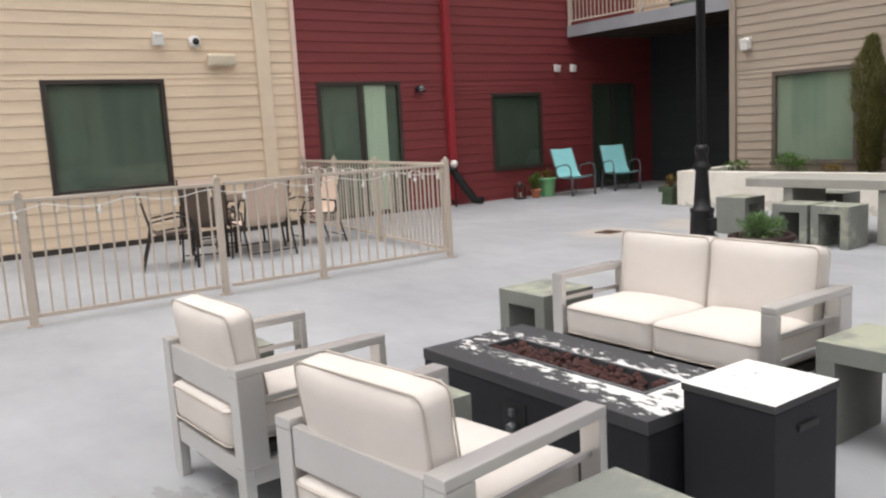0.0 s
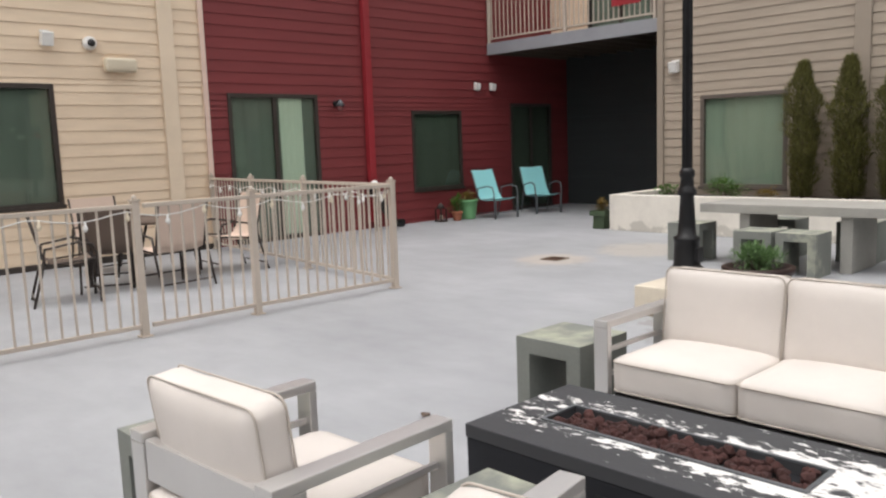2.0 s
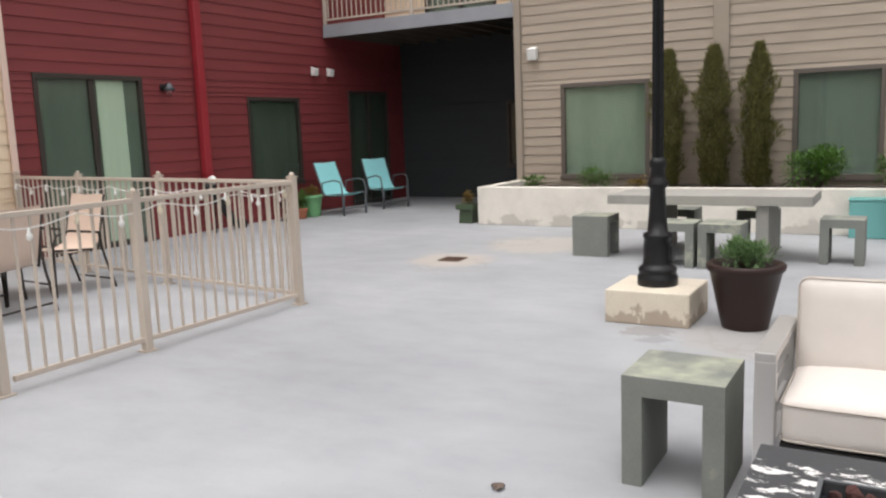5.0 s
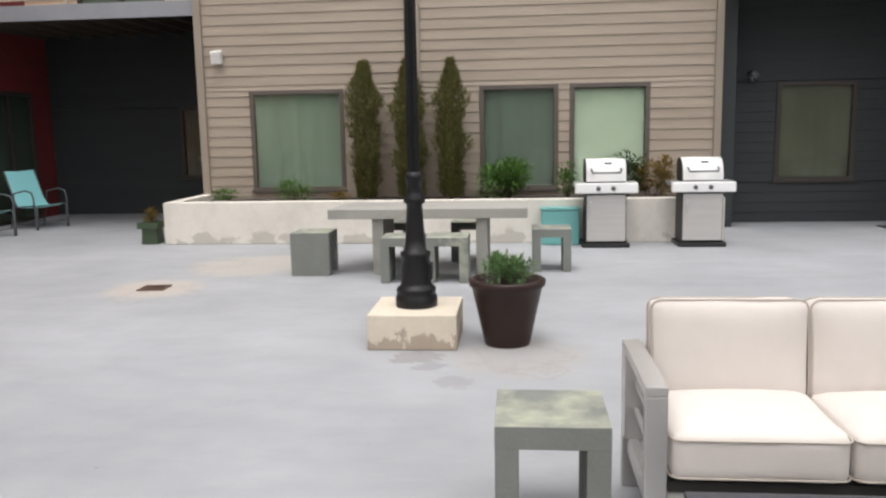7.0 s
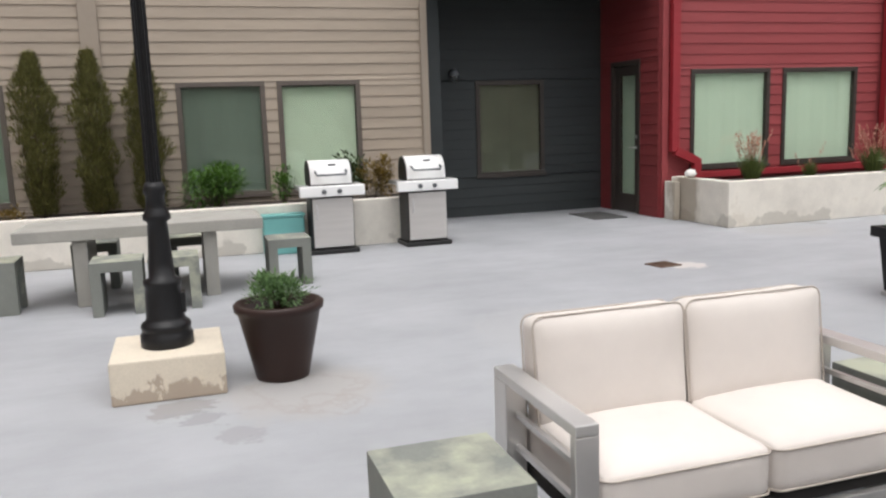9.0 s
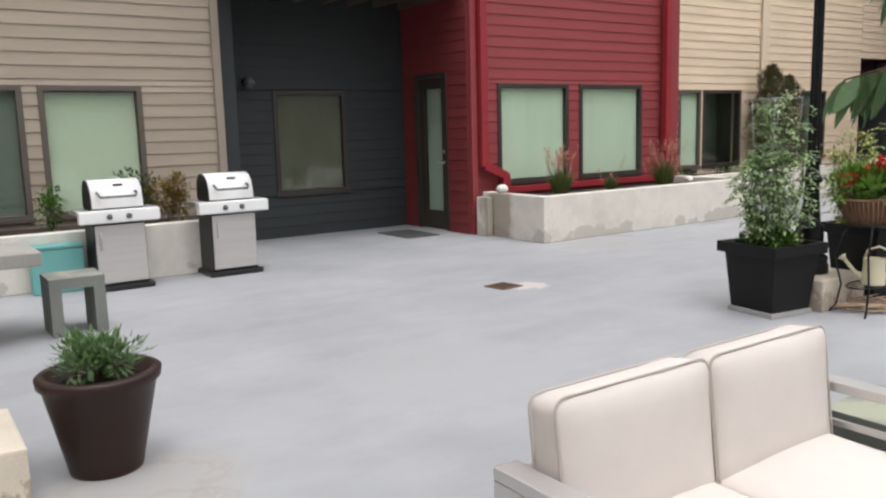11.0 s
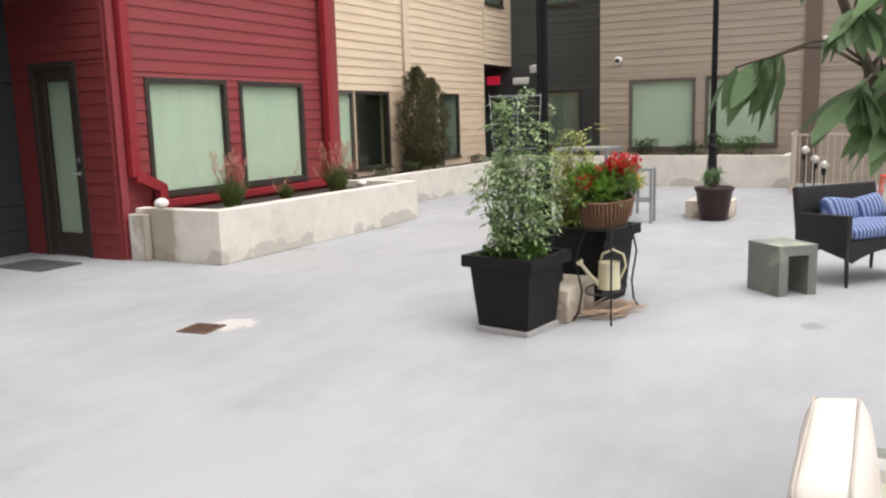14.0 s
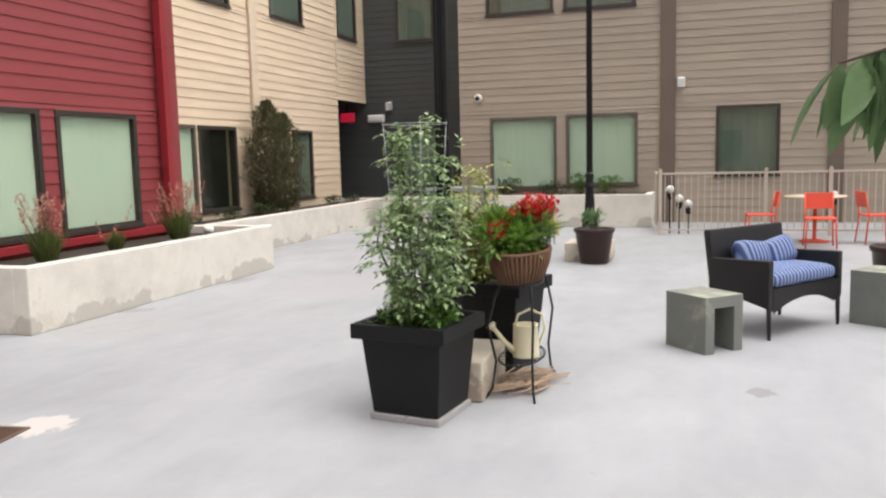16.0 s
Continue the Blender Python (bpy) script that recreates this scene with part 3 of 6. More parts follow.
# ---- ground ----
bm = bmesh.new()
box(bm, -150, 150, -150, 150, -0.3, 0)
tagged(finish("ground", bm, FLOOR), "light grey coated concrete courtyard deck with worn stains", "floor", kind="structure")

TOP = 7.4
ROW = 0.1745
# north side: beige and red, one plane at y = 12.78
N = pose(-7, 12.78, 0)
n_beige = [(9.55, 11.27, 0.82, 2.45)]
siding_wall("wall_north_beige", N, 13.49, 0, TOP, BEIGE, n_beige, "beige painted lap siding wall of the apartment block", 0.08, ROW)
window(pose(2.55, 12.78, 0.82), 1.72, 1.63, BRONZE, DIMSHADE, "dark bronze framed window with a dim grey shade")
n_red = [(0.33, 2.02, 0, 2.37), (4.14, 5.47, 0.59, 2.11), (6.95, 8.31, 0, 2.26)]
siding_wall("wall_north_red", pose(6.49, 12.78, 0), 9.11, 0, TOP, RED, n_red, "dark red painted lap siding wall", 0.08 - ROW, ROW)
window(pose(6.82, 12.78, 0.0), 1.69, 2.37, BRONZE, DIMSHADE, "sliding patio door with a dim shade and a pale curtain strip", slider=0.5)
bm = bmesh.new()
k = 14
row = [[bm.verts.new((7.76 + 0.034 * i, 12.790 + 0.007 * math.sin(i * 1.7), z)) for i in range(k)] for z in (0.08, 2.3)]
for i in range(k - 1):
    bm.faces.new((row[0][i], row[0][i + 1], row[1][i + 1], row[1][i])).smooth = True
tagged(finish("curtain", bm, CURTAIN), "pale mint curtain hanging behind the patio door", "curtain")
window(pose(10.63, 12.78, 0.59), 1.33, 1.52, BRONZE, DARKSHADE, "dark bronze framed window with a dark shade")
window(pose(13.44, 12.78, 0.0), 1.36, 2.26, BRONZE, DARKSHADE, "dark sliding patio door in the shaded corner", slider=0.5)
trim_board("beige corner trim board", 5.77, 6.00, 12.715, 12.740, 0.12, TOP, BEIGETRIM)
trim_board("pinkish beige edge trim board", 6.41, 6.49, 12.712, 12.738, 0.12, TOP, PINKTRIM)
trim_board("dark base flashing strip", -7, 6.49, 12.735, 12.778, 0.0, 0.08, BRONZE, "baseboard")

# north-east recess below the balcony
siding_wall("wall_recess_back", pose(15.42, 12.78, 0, 0, 0, -90), 4.0, 0, 3.4, SHADEDCHARCOAL, [(2.51, 2.98, 0.64, 1.97)], "charcoal painted siding in the shaded recess")
window(pose(15.42, 10.27, 0.64, 0, 0, -90), 0.47, 1.33, BRONZE, BROWNSHADE, "narrow dark window in the recess")
siding_wall("wall_recess_side", pose(15.42, 8.8, 0, 0, 0, 180), 2.6, 0, 3.4, SHADEDCHARCOAL, (), "charcoal painted side wall of the recess")
siding_wall("wall_balcony_back", pose(14.9, 12.78, 3.4, 0, 0, -90), 4.0, 0, TOP - 3.4, BEIGE, [(1.0, 2.6, 0.02, 2.1)], "beige siding wall behind the balcony")
window(pose(14.9, 11.78, 3.42, 0, 0, -90), 1.6, 2.08, BRONZE, DIMSHADE, "dark balcony patio door", slider=0.5)

# east side: tan, plane x = 12.753
E = pose(12.753, 8.8, 0, 0, 0, -90)
e_open = [(0.77, 2.2, 0.60, 2.1), (4.21, 5.35, 0.58, 2.1), (5.51, 6.65, 0.58, 2.1)]
siding_wall("wall_east_tan", E, 7.64, 0, TOP, TAN, e_open, "tan painted lap siding wall above the planter", -0.065, 0.149)
window(pose(12.753, 8.03, 0.60, 0, 0, -90), 1.43, 1.5, TAUPEFRAME, MIDSHADE, "taupe framed window with pale green curtains")
window(pose(12.753, 4.59, 0.58, 0, 0, -90), 1.14, 1.52, TAUPEFRAME, DIMSHADE, "taupe framed window with a dim grey shade")
window(pose(12.753, 3.29, 0.58, 0, 0, -90), 1.14, 1.52, TAUPEFRAME, BLIND, "taupe framed window with closed pale blinds", blinds=True)
trim_board("tan vertical trim board", 12.69, 12.713, 5.45, 5.67, 0, TOP, TANTRIM)
trim_board("tan corner trim board", 12.688, 12.712, 8.70, 8.81, 0, TOP, TANTRIM)
trim_board("tan corner trim board", 12.688, 12.712, 1.16, 1.26, 0, TOP, TANTRIM)

# dark entry recess, back at x = 13.36
siding_wall("wall_entry_back", pose(13.36, 1.16, 0, 0, 0, -90), 3.11, 0, TOP, SHADEDCHARCOAL, [(0.94, 2.08, 0.61, 2.08)], "charcoal painted siding at the back of the entry recess")
window(pose(13.36, 0.22, 0.61, 0, 0, -90), 1.14, 1.47, BRONZE, BROWNSHADE, "dark framed window with a brown shade")
siding_wall("wall_entry_north_side", pose(13.36, 1.16, 0, 0, 0, 180), 0.6, 0, TOP, SHADEDCHARCOAL, (), "charcoal painted side of the entry recess")
# darker red than the bay: part of the deck's shade is in this colour
siding_wall("wall_entry_red_side", pose(11.68, -1.95, 0, 0, 0, 0) @ pose(1.68, 0, 0, 0, 0, 180), 1.68, 0, TOP, RED, [(0.38, 1.18, 0, 2.3)], "red painted side wall with the entry door, darkened partly for deck shade")

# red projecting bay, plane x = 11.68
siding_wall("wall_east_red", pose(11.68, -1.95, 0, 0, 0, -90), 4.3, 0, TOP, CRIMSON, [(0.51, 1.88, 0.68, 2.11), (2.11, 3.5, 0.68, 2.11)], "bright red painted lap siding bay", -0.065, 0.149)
window(pose(11.68, -2.46, 0.68, 0, 0, -90), 1.37, 1.43, BRONZE, CURTAIN, "dark framed window with a pale green shade")
window(pose(11.68, -4.06, 0.68, 0, 0, -90), 1.39, 1.43, BRONZE, CURTAIN, "dark framed window with a pale green shade")
siding_wall("wall_red_south_side", pose(11.68, -6.25, 0), 1.1, 0, TOP, CRIMSON, (), "bright red painted side of the bay")
trim_board("bright red corner board", 11.61, 11.64, -2.06, -1.96, 0.0, TOP, CRIMSON)
trim_board("bright red corner board", 11.61, 11.64, -6.30, -6.05, 0.3, TOP, CRIMSON)
trim_board("red sill board under the bay windows", 11.58, 11.64, -5.95, -2.4, 0.55, 0.64, REDTRIM)
trim_board("red sill board under the bay windows", 11.56, 11.64, -5.95, -2.0, 0.40, 0.47, REDTRIM)

# beige wing, plane x = 12.77, with an upper storey that overhangs the exit passage
siding_wall("wall_east_beige", pose(12.77, -6.25, 0, 0, 0, -90), 7.85, 0, TOP, BEIGE, [(1.45, 2.1, 0.6, 2.1), (2.17, 3.36, 0.6, 2.1), (5.5, 6.43, 0.65, 2.1), (2.3, 3.35, 4.2, 5.7), (4.8, 6.2, 4.28, 5.8)], "beige painted lap siding wing", -0.014, 0.16)
window(pose(12.77, -7.70, 0.6, 0, 0, -90), 0.65, 1.5, TAUPEFRAME, CURTAIN, "narrow framed window with a pale shade")
window(pose(12.77, -8.42, 0.6, 0, 0, -90), 1.19, 1.5, BRONZE, None, "dark framed window with no shade")
window(pose(12.77, -11.75, 0.65, 0, 0, -90), 0.93, 1.45, BRONZE, DIMSHADE, "dark framed window behind the conifer")
window(pose(12.77, -8.55, 4.2, 0, 0, -90), 1.05, 1.5, BRONZE, BROWNSHADE, "upper dark framed window")
window(pose(12.77, -11.05, 4.28, 0, 0, -90), 1.4, 1.52, BRONZE, DIMSHADE, "upper dark framed window")
siding_wall("wall_east_overhang", pose(12.77, -14.1, 2.85, 0, 0, -90), 1.7, 0, TOP - 2.85, BEIGE, [(0.1, 1.2, 1.45, 3.0)], "beige upper storey over the exit passage")
window(pose(12.77, -14.2, 4.3, 0, 0, -90), 1.1, 1.55, BRONZE, DIMSHADE, "upper dark framed window")
siding_wall("wall_passage_side", pose(12.77, -14.1, 0), 2.2, 0, 2.85, SHADEDCHARCOAL, (), "dark side of the exit passage")
trim_board("beige vertical trim board", 12.70, 12.73, -10.45, -10.2, 0.5, TOP, BEIGETRIM)
bm = bmesh.new()
box(bm, 12.78, 15.0, -15.8, -14.1, 2.85, 2.95)
tagged(finish("ceiling_passage", bm, SHADEDCHARCOAL), "dark soffit of the exit passage", "ceiling", kind="structure")

# dark corner and far tan wall
# lighter copy of the charcoal, for the corner outside the recesses
siding_wall("wall_south_charcoal", pose(15.0, -15.8, 0, 0, 0, 180), 4.75, 0, TOP, LIGHTCHARCOAL, [(3.16, 4.2, 0.7, 2.2), (3.1, 4.1, 4.3, 5.8)], "charcoal painted lap siding corner in the lighter tone")
window(pose(11.84, -15.8, 0.7, 0, 0, 180), 1.04, 1.5, BRONZE, MIDSHADE, "dark framed window with a grey green shade")
window(pose(11.9, -15.8, 4.3, 0, 0, 180), 1.0, 1.5, BRONZE, DIMSHADE, "upper dark framed window")
siding_wall("wall_south_return", pose(9.76, -14.05, 0, 0, 0, 90) @ pose(-1.75, 0, 0), 1.75, 0, TOP, LIGHTCHARCOAL, (), "charcoal painted return wall in the lighter tone")
s_open = [(0.68, 2.15, 0.72, 2.28), (2.35, 3.85, 0.78, 2.30), (5.39, 6.6, 0.94, 2.36), (0.63, 2.1, 4.45, 6.0), (2.31, 3.8, 4.45, 6.0), (9.4, 10.9, 0.9, 2.35)]
siding_wall("wall_south_tan", pose(9.76, -14.0, 0, 0, 0, 180), 16.76, 0, TOP, TAN, s_open, "tan painted lap siding wall across the far end", -0.006, 0.163)
window(pose(9.08, -14.0, 0.72, 0, 0, 180), 1.47, 1.56, TAUPEFRAME, CURTAIN, "framed window with a pale green shade")
window(pose(7.41, -14.0, 0.78, 0, 0, 180), 1.5, 1.52, TAUPEFRAME, CURTAIN, "framed window with a pale green shade")
window(pose(4.37, -14.0, 0.94, 0, 0, 180), 1.21, 1.42, BRONZE, DIMSHADE, "dark framed window with a dim shade")
window(pose(0.36, -14.0, 0.9, 0, 0, 180), 1.5, 1.45, BRONZE, DIMSHADE, "dark framed window with a dim shade")
window(pose(9.13, -14.0, 4.45, 0, 0, 180), 1.47, 1.55, BRONZE, BROWNSHADE, "upper dark framed window")
window(pose(7.45, -14.0, 4.45, 0, 0, 180), 1.49, 1.55, BRONZE, BROWNSHADE, "upper dark framed window")
trim_board("brown vertical trim board", 5.16, 5.46, -13.96, -13.93, 0, TOP, BROWNTRIM)
trim_board("brown vertical trim board", 2.00, 2.28, -13.96, -13.93, 0, TOP, BROWNTRIM)

# plain walls that close the court behind the walker
bm = bmesh.new()
box(bm, -7.2, -7.0, -14.2, 12.98, 0, 4.2)
tagged(finish("wall_west", bm, TAN), "plain tan wall closing the court", "wall", kind="structure")


# ---- entry door, balconies, planters, drains ----
door = thing("door_1", "dark framed entry door with a long frosted glass pane", "door", pose(13.0, -1.95, 0, 0, 0, 180), kind="structure")
boxes_part("door_frame", [(0, 0.06, -0.03, 0.1, 0, 2.3), (0.78, 0.84, -0.03, 0.1, 0, 2.3), (0.06, 0.78, -0.03, 0.1, 2.23, 2.3)], BRONZE, door, bevel=0.005)
boxes_part("door_leaf", [(0.06, 0.2, 0.02, 0.07, 0.01, 2.23), (0.64, 0.78, 0.02, 0.07, 0.01, 2.23), (0.2, 0.64, 0.02, 0.07, 0.01, 0.28), (0.2, 0.64, 0.02, 0.07, 2.08, 2.23)], BRONZE, door, bevel=0.004)
boxes_part("pane", [(0.2, 0.64, 0.04, 0.05, 0.28, 2.08)], GLASS, door).visible_shadow = False
boxes_part("pane_shade", [(0.2, 0.64, 0.075, 0.085, 0.28, 2.08)], CURTAIN, door, "pale frosted shade")
bm = bmesh.new()
tube(bm, [(0.71, 0.02, 1.0), (0.71, -0.05, 1.0), (0.60, -0.05, 1.0)], 0.011)
lathe(bm, [(0.03, 0), (0.03, 0.012)], 14, pose(0.71, 0.02, 1.0, 90))
lathe(bm, [(0.028, 0), (0.028, 0.015)], 14, pose(0.71, 0.02, 1.16, 90))
part("door_handle", bm, STAINLESS, door, "steel lever handle and lock")
# added near-black sheet in place of the dark hall
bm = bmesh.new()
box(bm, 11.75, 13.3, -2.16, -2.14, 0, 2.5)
tagged(finish("dark_sheet_behind_door", bm, DARKROOM), "near-black sheet standing in for the unlit hall behind the entry door", "wall", kind="structure")


def railing(m, length, height, step, parent_label, group=""):
    """Flat top rail, bottom rail and balusters along local x."""
    r = thing("balcony_railing", parent_label, "railing", m, group)
    boxes_part("top_rail", [(0, length, -0.03, 0.03, height - 0.035, height)], FENCE, r, bevel=0.006)
    boxes_part("bottom_rail", [(0, length, -0.018, 0.018, 0.07, 0.10)], FENCE, r, bevel=0.004)
    n = int(length / step)
    bal = None
    for i in range(1, n):
        x = i * length / n
        if i % 18 == 0:
            boxes_part("post", [(x - 0.028, x + 0.028, -0.028, 0.028, 0.0, height - 0.036)], FENCE, r, bevel=0.004)
            continue
        if bal is None:
            bal = boxes_part("baluster", [(-0.008, 0.008, -0.008, 0.008, 0.101, height - 0.036)], FENCE, r)
            bal.location.x = x
        else:
            b = new("baluster", bal.data)
            b.parent = r
            b.location.x = x
    for x in (0.03, length - 0.03):
        boxes_part("post", [(x - 0.028, x + 0.028, -0.028, 0.028, 0.0, height - 0.036)], FENCE, r, bevel=0.004)
    return r


def deck(name, x0, x1, y0, y1, z, label):
    d = thing(name, label, "balcony", kind="structure")
    boxes_part("deck_boards", [(x0 + 0.05, x1, y0, y1, z + 0.14, z + 0.19)], JOIST, d)
    boxes_part("fascia", [(x0, x0 + 0.045, y0, y1, z - 0.02, z + 0.21)], STEEL, d, "grey painted steel fascia", bevel=0.005)
    joist = None
    n = int((y1 - y0) / 0.4)
    for i in range(n + 1):
        y = y0 + 0.03 + (y1 - y0 - 0.06) * i / n
        if joist is None:
            joist = boxes_part("joist", [(x0 + 0.05, x1, -0.02, 0.02, z, z + 0.139)], JOIST, d)
            joist.location.y = y
        else:
            j = new("joist", joist.data)
            j.parent = d
            j.location.y = y
    return d


deck("ceiling_balcony_north", 12.76, 15.40, 8.83, 12.75, 3.24, "balcony deck with a grey steel fascia and wooden joists")
railing(pose(12.80, 12.74, 3.45, 0, 0, -90), 3.86, 1.08, 0.105, "beige metal balcony railing with thin balusters")
deck("ceiling_balcony_entry", 11.80, 13.34, -1.93, 1.13, 3.30, "deck over the entry with exposed wooden joists and a pale fascia")
railing(pose(11.84, 1.12, 3.51, 0, 0, -90), 3.04, 1.08, 0.105, "beige metal balcony railing over the entry")


def planter_wall(name, label, dims, soil):
    p = thing(name, label, "planter", kind="structure")
    boxes_part("planter_wall", dims, PLANTERWALL, p, bevel=0.012)
    boxes_part("planter_soil", [soil], SOIL, p, "dark planting soil")
    return p


planter_wall("planter_east", "pale cast concrete raised planter below the tan wall",
             [(11.27, 11.43, 1.42, 8.82, 0, 0.57), (11.43, 12.72, 8.66, 8.82, 0, 0.57), (11.43, 12.72, 1.42, 1.58, 0, 0.57)], (11.42, 12.72, 1.57, 8.67, 0.0, 0.49))
planter_wall("planter_red", "pale cast concrete raised planter below the red bay",
             [(10.26, 10.42, -6.36, -2.08, 0, 0.60), (10.42, 11.55, -2.24, -2.08, 0, 0.60), (10.42, 11.62, -6.36, -6.2, 0, 0.60)], (10.41, 11.64, -6.21, -2.23, 0.0, 0.5))
planter_wall("planter_beige", "pale cast concrete raised planter below the beige wing",
             [(11.55, 11.71, -14.0, -6.37, 0, 0.56), (11.71, 12.74, -14.0, -13.84, 0, 0.56)], (11.70, 12.745, -13.85, -6.3, 0.0, 0.48))
planter_wall("planter_south", "pale cast concrete raised planter below the far tan wall",
             [(5.55, 11.2, -12.95, -12.79, 0, 0.64), (5.55, 5.71, -13.95, -12.95, 0, 0.64)], (5.70, 11.2, -13.96, -12.94, 0.0, 0.56))
stub = thing("planter_end_block", "stained concrete end block beside the entry", "block", kind="structure")
boxes_part("block", [(11.30, 11.55, -2.06, -1.97, 0, 0.54)], PLANTERWALL, stub, bevel=0.01)

# red diagonal pipe and sill pipe on the bay
pipe = thing("downspout", "bright red square downspout elbowing onto the planter", "downspout", pose(11.58, -2.14, 0.0))
bm = bmesh.new()
box(bm, -0.05, 0.05, -0.06, 0.06, 0.95, 7.2)
part("spout", bm, REDTRIM, pipe, bevel=0.006)
bm = bmesh.new()
box(bm, -0.052, 0.052, -0.36, 0.03, -0.06, 0.06, pose(-0.02, -0.03, 0.95, 24))
part("elbow", bm, REDTRIM, pipe, bevel=0.006)
bm = bmesh.new()
box(bm, -0.051, 0.051, -0.06, 0.06, 0.53, 0.84, pose(-0.02, -0.36, 0))
part("outlet", bm, REDTRIM, pipe, bevel=0.006)
for z in (1.4, 3.0, 4.6):
    boxes_part("bracket", [(-0.054, 0.054, -0.074, 0.074, z, z + 0.03)], REDTRIM, pipe)
pipe = thing("downspout", "bright red square downspout at the bay's far corner", "downspout", pose(11.56, -5.93, 0.0))
bm = bmesh.new()
box(bm, -0.055, 0.055, -0.06, 0.06, 0.52, 7.2)
part("spout", bm, REDTRIM, pipe, bevel=0.006)
for z in (1.4, 3.0, 4.6):
    boxes_part("bracket", [(-0.059, 0.059, -0.074, 0.074, z, z + 0.03)], REDTRIM, pipe)


def white_stone(x, y, z, r):
    st = thing("white_stone", "rounded white stone on the planter edge", "stone", pose(x, y, z))
    bm = bmesh.new()
    bmesh.ops.create_icosphere(bm, subdivisions=2, radius=r)
    for v in bm.verts:
        v.co *= 1 + 0.12 * noise.noise(v.co * 14 + Vector((x, y, 0)))
        v.co.z = v.co.z * 0.7 + r * 0.66
    part("stone", bm, WHITEPLASTIC, st)


white_stone(11.2, -2.16, 0.60, 0.085)
white_stone(10.5, -5.2, 0.60, 0.07)
down = thing("downspout", "bright red square downspout on the red wall", "downspout", pose(9.57, 12.70, 0.0))
boxes_part("spout", [(-0.07, 0.07, -0.05, 0.05, 0.12, 7.3)], REDTRIM, down, bevel=0.01)
for z in (0.9, 2.6, 4.4):
    boxes_part("bracket", [(-0.085, 0.085, -0.056, 0.056, z, z + 0.03)], REDTRIM, down)
spill = thing("drain_hose", "black corrugated drain hose leaning at the wall", "hose", pose(9.40, 12.5, 0.0))
bm = bmesh.new()
tube(bm, [(0, 0.1, 0.75), (0.05, 0.05, 0.68), (0.3, -0.02, 0.3), (0.45, -0.05, 0.09), (0.62, -0.08, 0.07)], 0.075, 10)
part("hose", bm, BLACKPLASTIC, spill)


def drain(x, y, turn):
    d = thing("floor_drain", "rusty square floor drain grate set in the deck", "drain", pose(x, y, 0, 0, 0, turn), "floor drains")
    boxes_part("grate_frame", [(-0.13, 0.13, -0.13, -0.11, 0.0, 0.01), (-0.13, 0.13, 0.11, 0.13, 0.0, 0.01), (-0.13, -0.11, -0.11, 0.11, 0.0, 0.01), (0.11, 0.13, -0.11, 0.11, 0.0, 0.01)], GRATE, d)
    for i in range(8):
        boxes_part("grate_bar", [(-0.11, 0.11, -0.105 + i * 0.028, -0.093 + i * 0.028, 0.001, 0.009)], GRATE, d)
    # flat black sheet on the deck paints the darkness between the bars
    boxes_part("pit_sheet", [(-0.11, 0.11, -0.11, 0.11, 0.0005, 0.003)], BLACKPLASTIC, d, "black sheet standing in for the drain pit's darkness")


drain(8.28, 7.59, 4)
drain(8.42, 0.08, 8)
mat = thing("door_mat", "dark ribbed mat before the entry door", "mat", pose(12.35, -1.33, 0, 0, 0, 0))
boxes_part("mat_pad", [(-0.42, 0.42, -0.27, 0.27, 0.0, 0.014)], MAT, mat, bevel=0.004)


# ---- fences ----
def fence_run(m, length, label, posts, height=1.09, category="fence"):
    f = thing("fence", label, category, m, "courtyard fences")
    boxes_part("top_rail", [(0, length, -0.022, 0.022, height - 0.035, height)], FENCE, f, bevel=0.006)
    boxes_part("bottom_rail", [(0, length, -0.016, 0.016, 0.07, 0.105)], FENCE, f, bevel=0.004)
    n = max(2, round(length / 0.112))
    first = None
    for i in range(1, n):
        x = i * length / n
        if any(abs(x - p) < 0.045 for p in posts):
            continue
        if first is None:
            first = boxes_part("picket", [(-0.008, 0.008, -0.008, 0.008, 0.106, height - 0.036)], FENCE, f)
            first.location.x = x
        else:
            k = new("picket", first.data)
            k.parent = f
            k.location.x = x
    for p in posts:
        post = boxes_part("post", [(p - 0.03, p + 0.03, -0.03, 0.03, 0.0, height + 0.02)], FENCE, f, bevel=0.005)
        bm = bmesh.new()
        box(bm, p - 0.036, p + 0.036, -0.036, 0.036, height + 0.021, height + 0.035)
        lathe(bm, [(0.02, height + 0.034), (0.024, height + 0.05), (0.014, height + 0.066), (0.002, height + 0.07)], 10, pose(p, 0, 0))
        part("cap", bm, FENCE, post)
        boxes_part("foot_plate", [(p - 0.05, p + 0.05, -0.05, 0.05, 0.0, 0.012)], FENCE, post)
    return f


def between(a, b):
    d = Vector((b[0] - a[0], b[1] - a[1]))
    return pose(a[0], a[1], 0, 0, 0, math.degrees(math.atan2(d.y, d.x))), d.length


m, l = between((-3.8, 7.86), (3.12, 7.75))
fence_run(m, l, "beige metal picket fence run along the patio", [0.03, 1.75, 3.48, 5.2, l - 0.03])
m, l = between((3.16, 7.75), (4.13, 7.75))
fence_run(m, l, "beige metal picket gate in the patio fence", [], category="gate")
m, l = between((4.15, 7.75), (5.80, 7.72))
fence_run(m, l, "beige metal picket fence ending at the corner post", [0.0, l - 0.03])
m, l = between((5.80, 7.76), (6.42, 12.72))
fence_run(m, l, "beige metal picket fence running back to the wall", [1.95, 3.5, l - 0.04])
m, l = between((5.37, -11.36), (-6.9, -11.36))
fence_run(m, l, "beige metal picket fence across the far end", [0.03, 1.77, 2.78, 4.5, 6.2, 7.9, 9.6, 11.3])
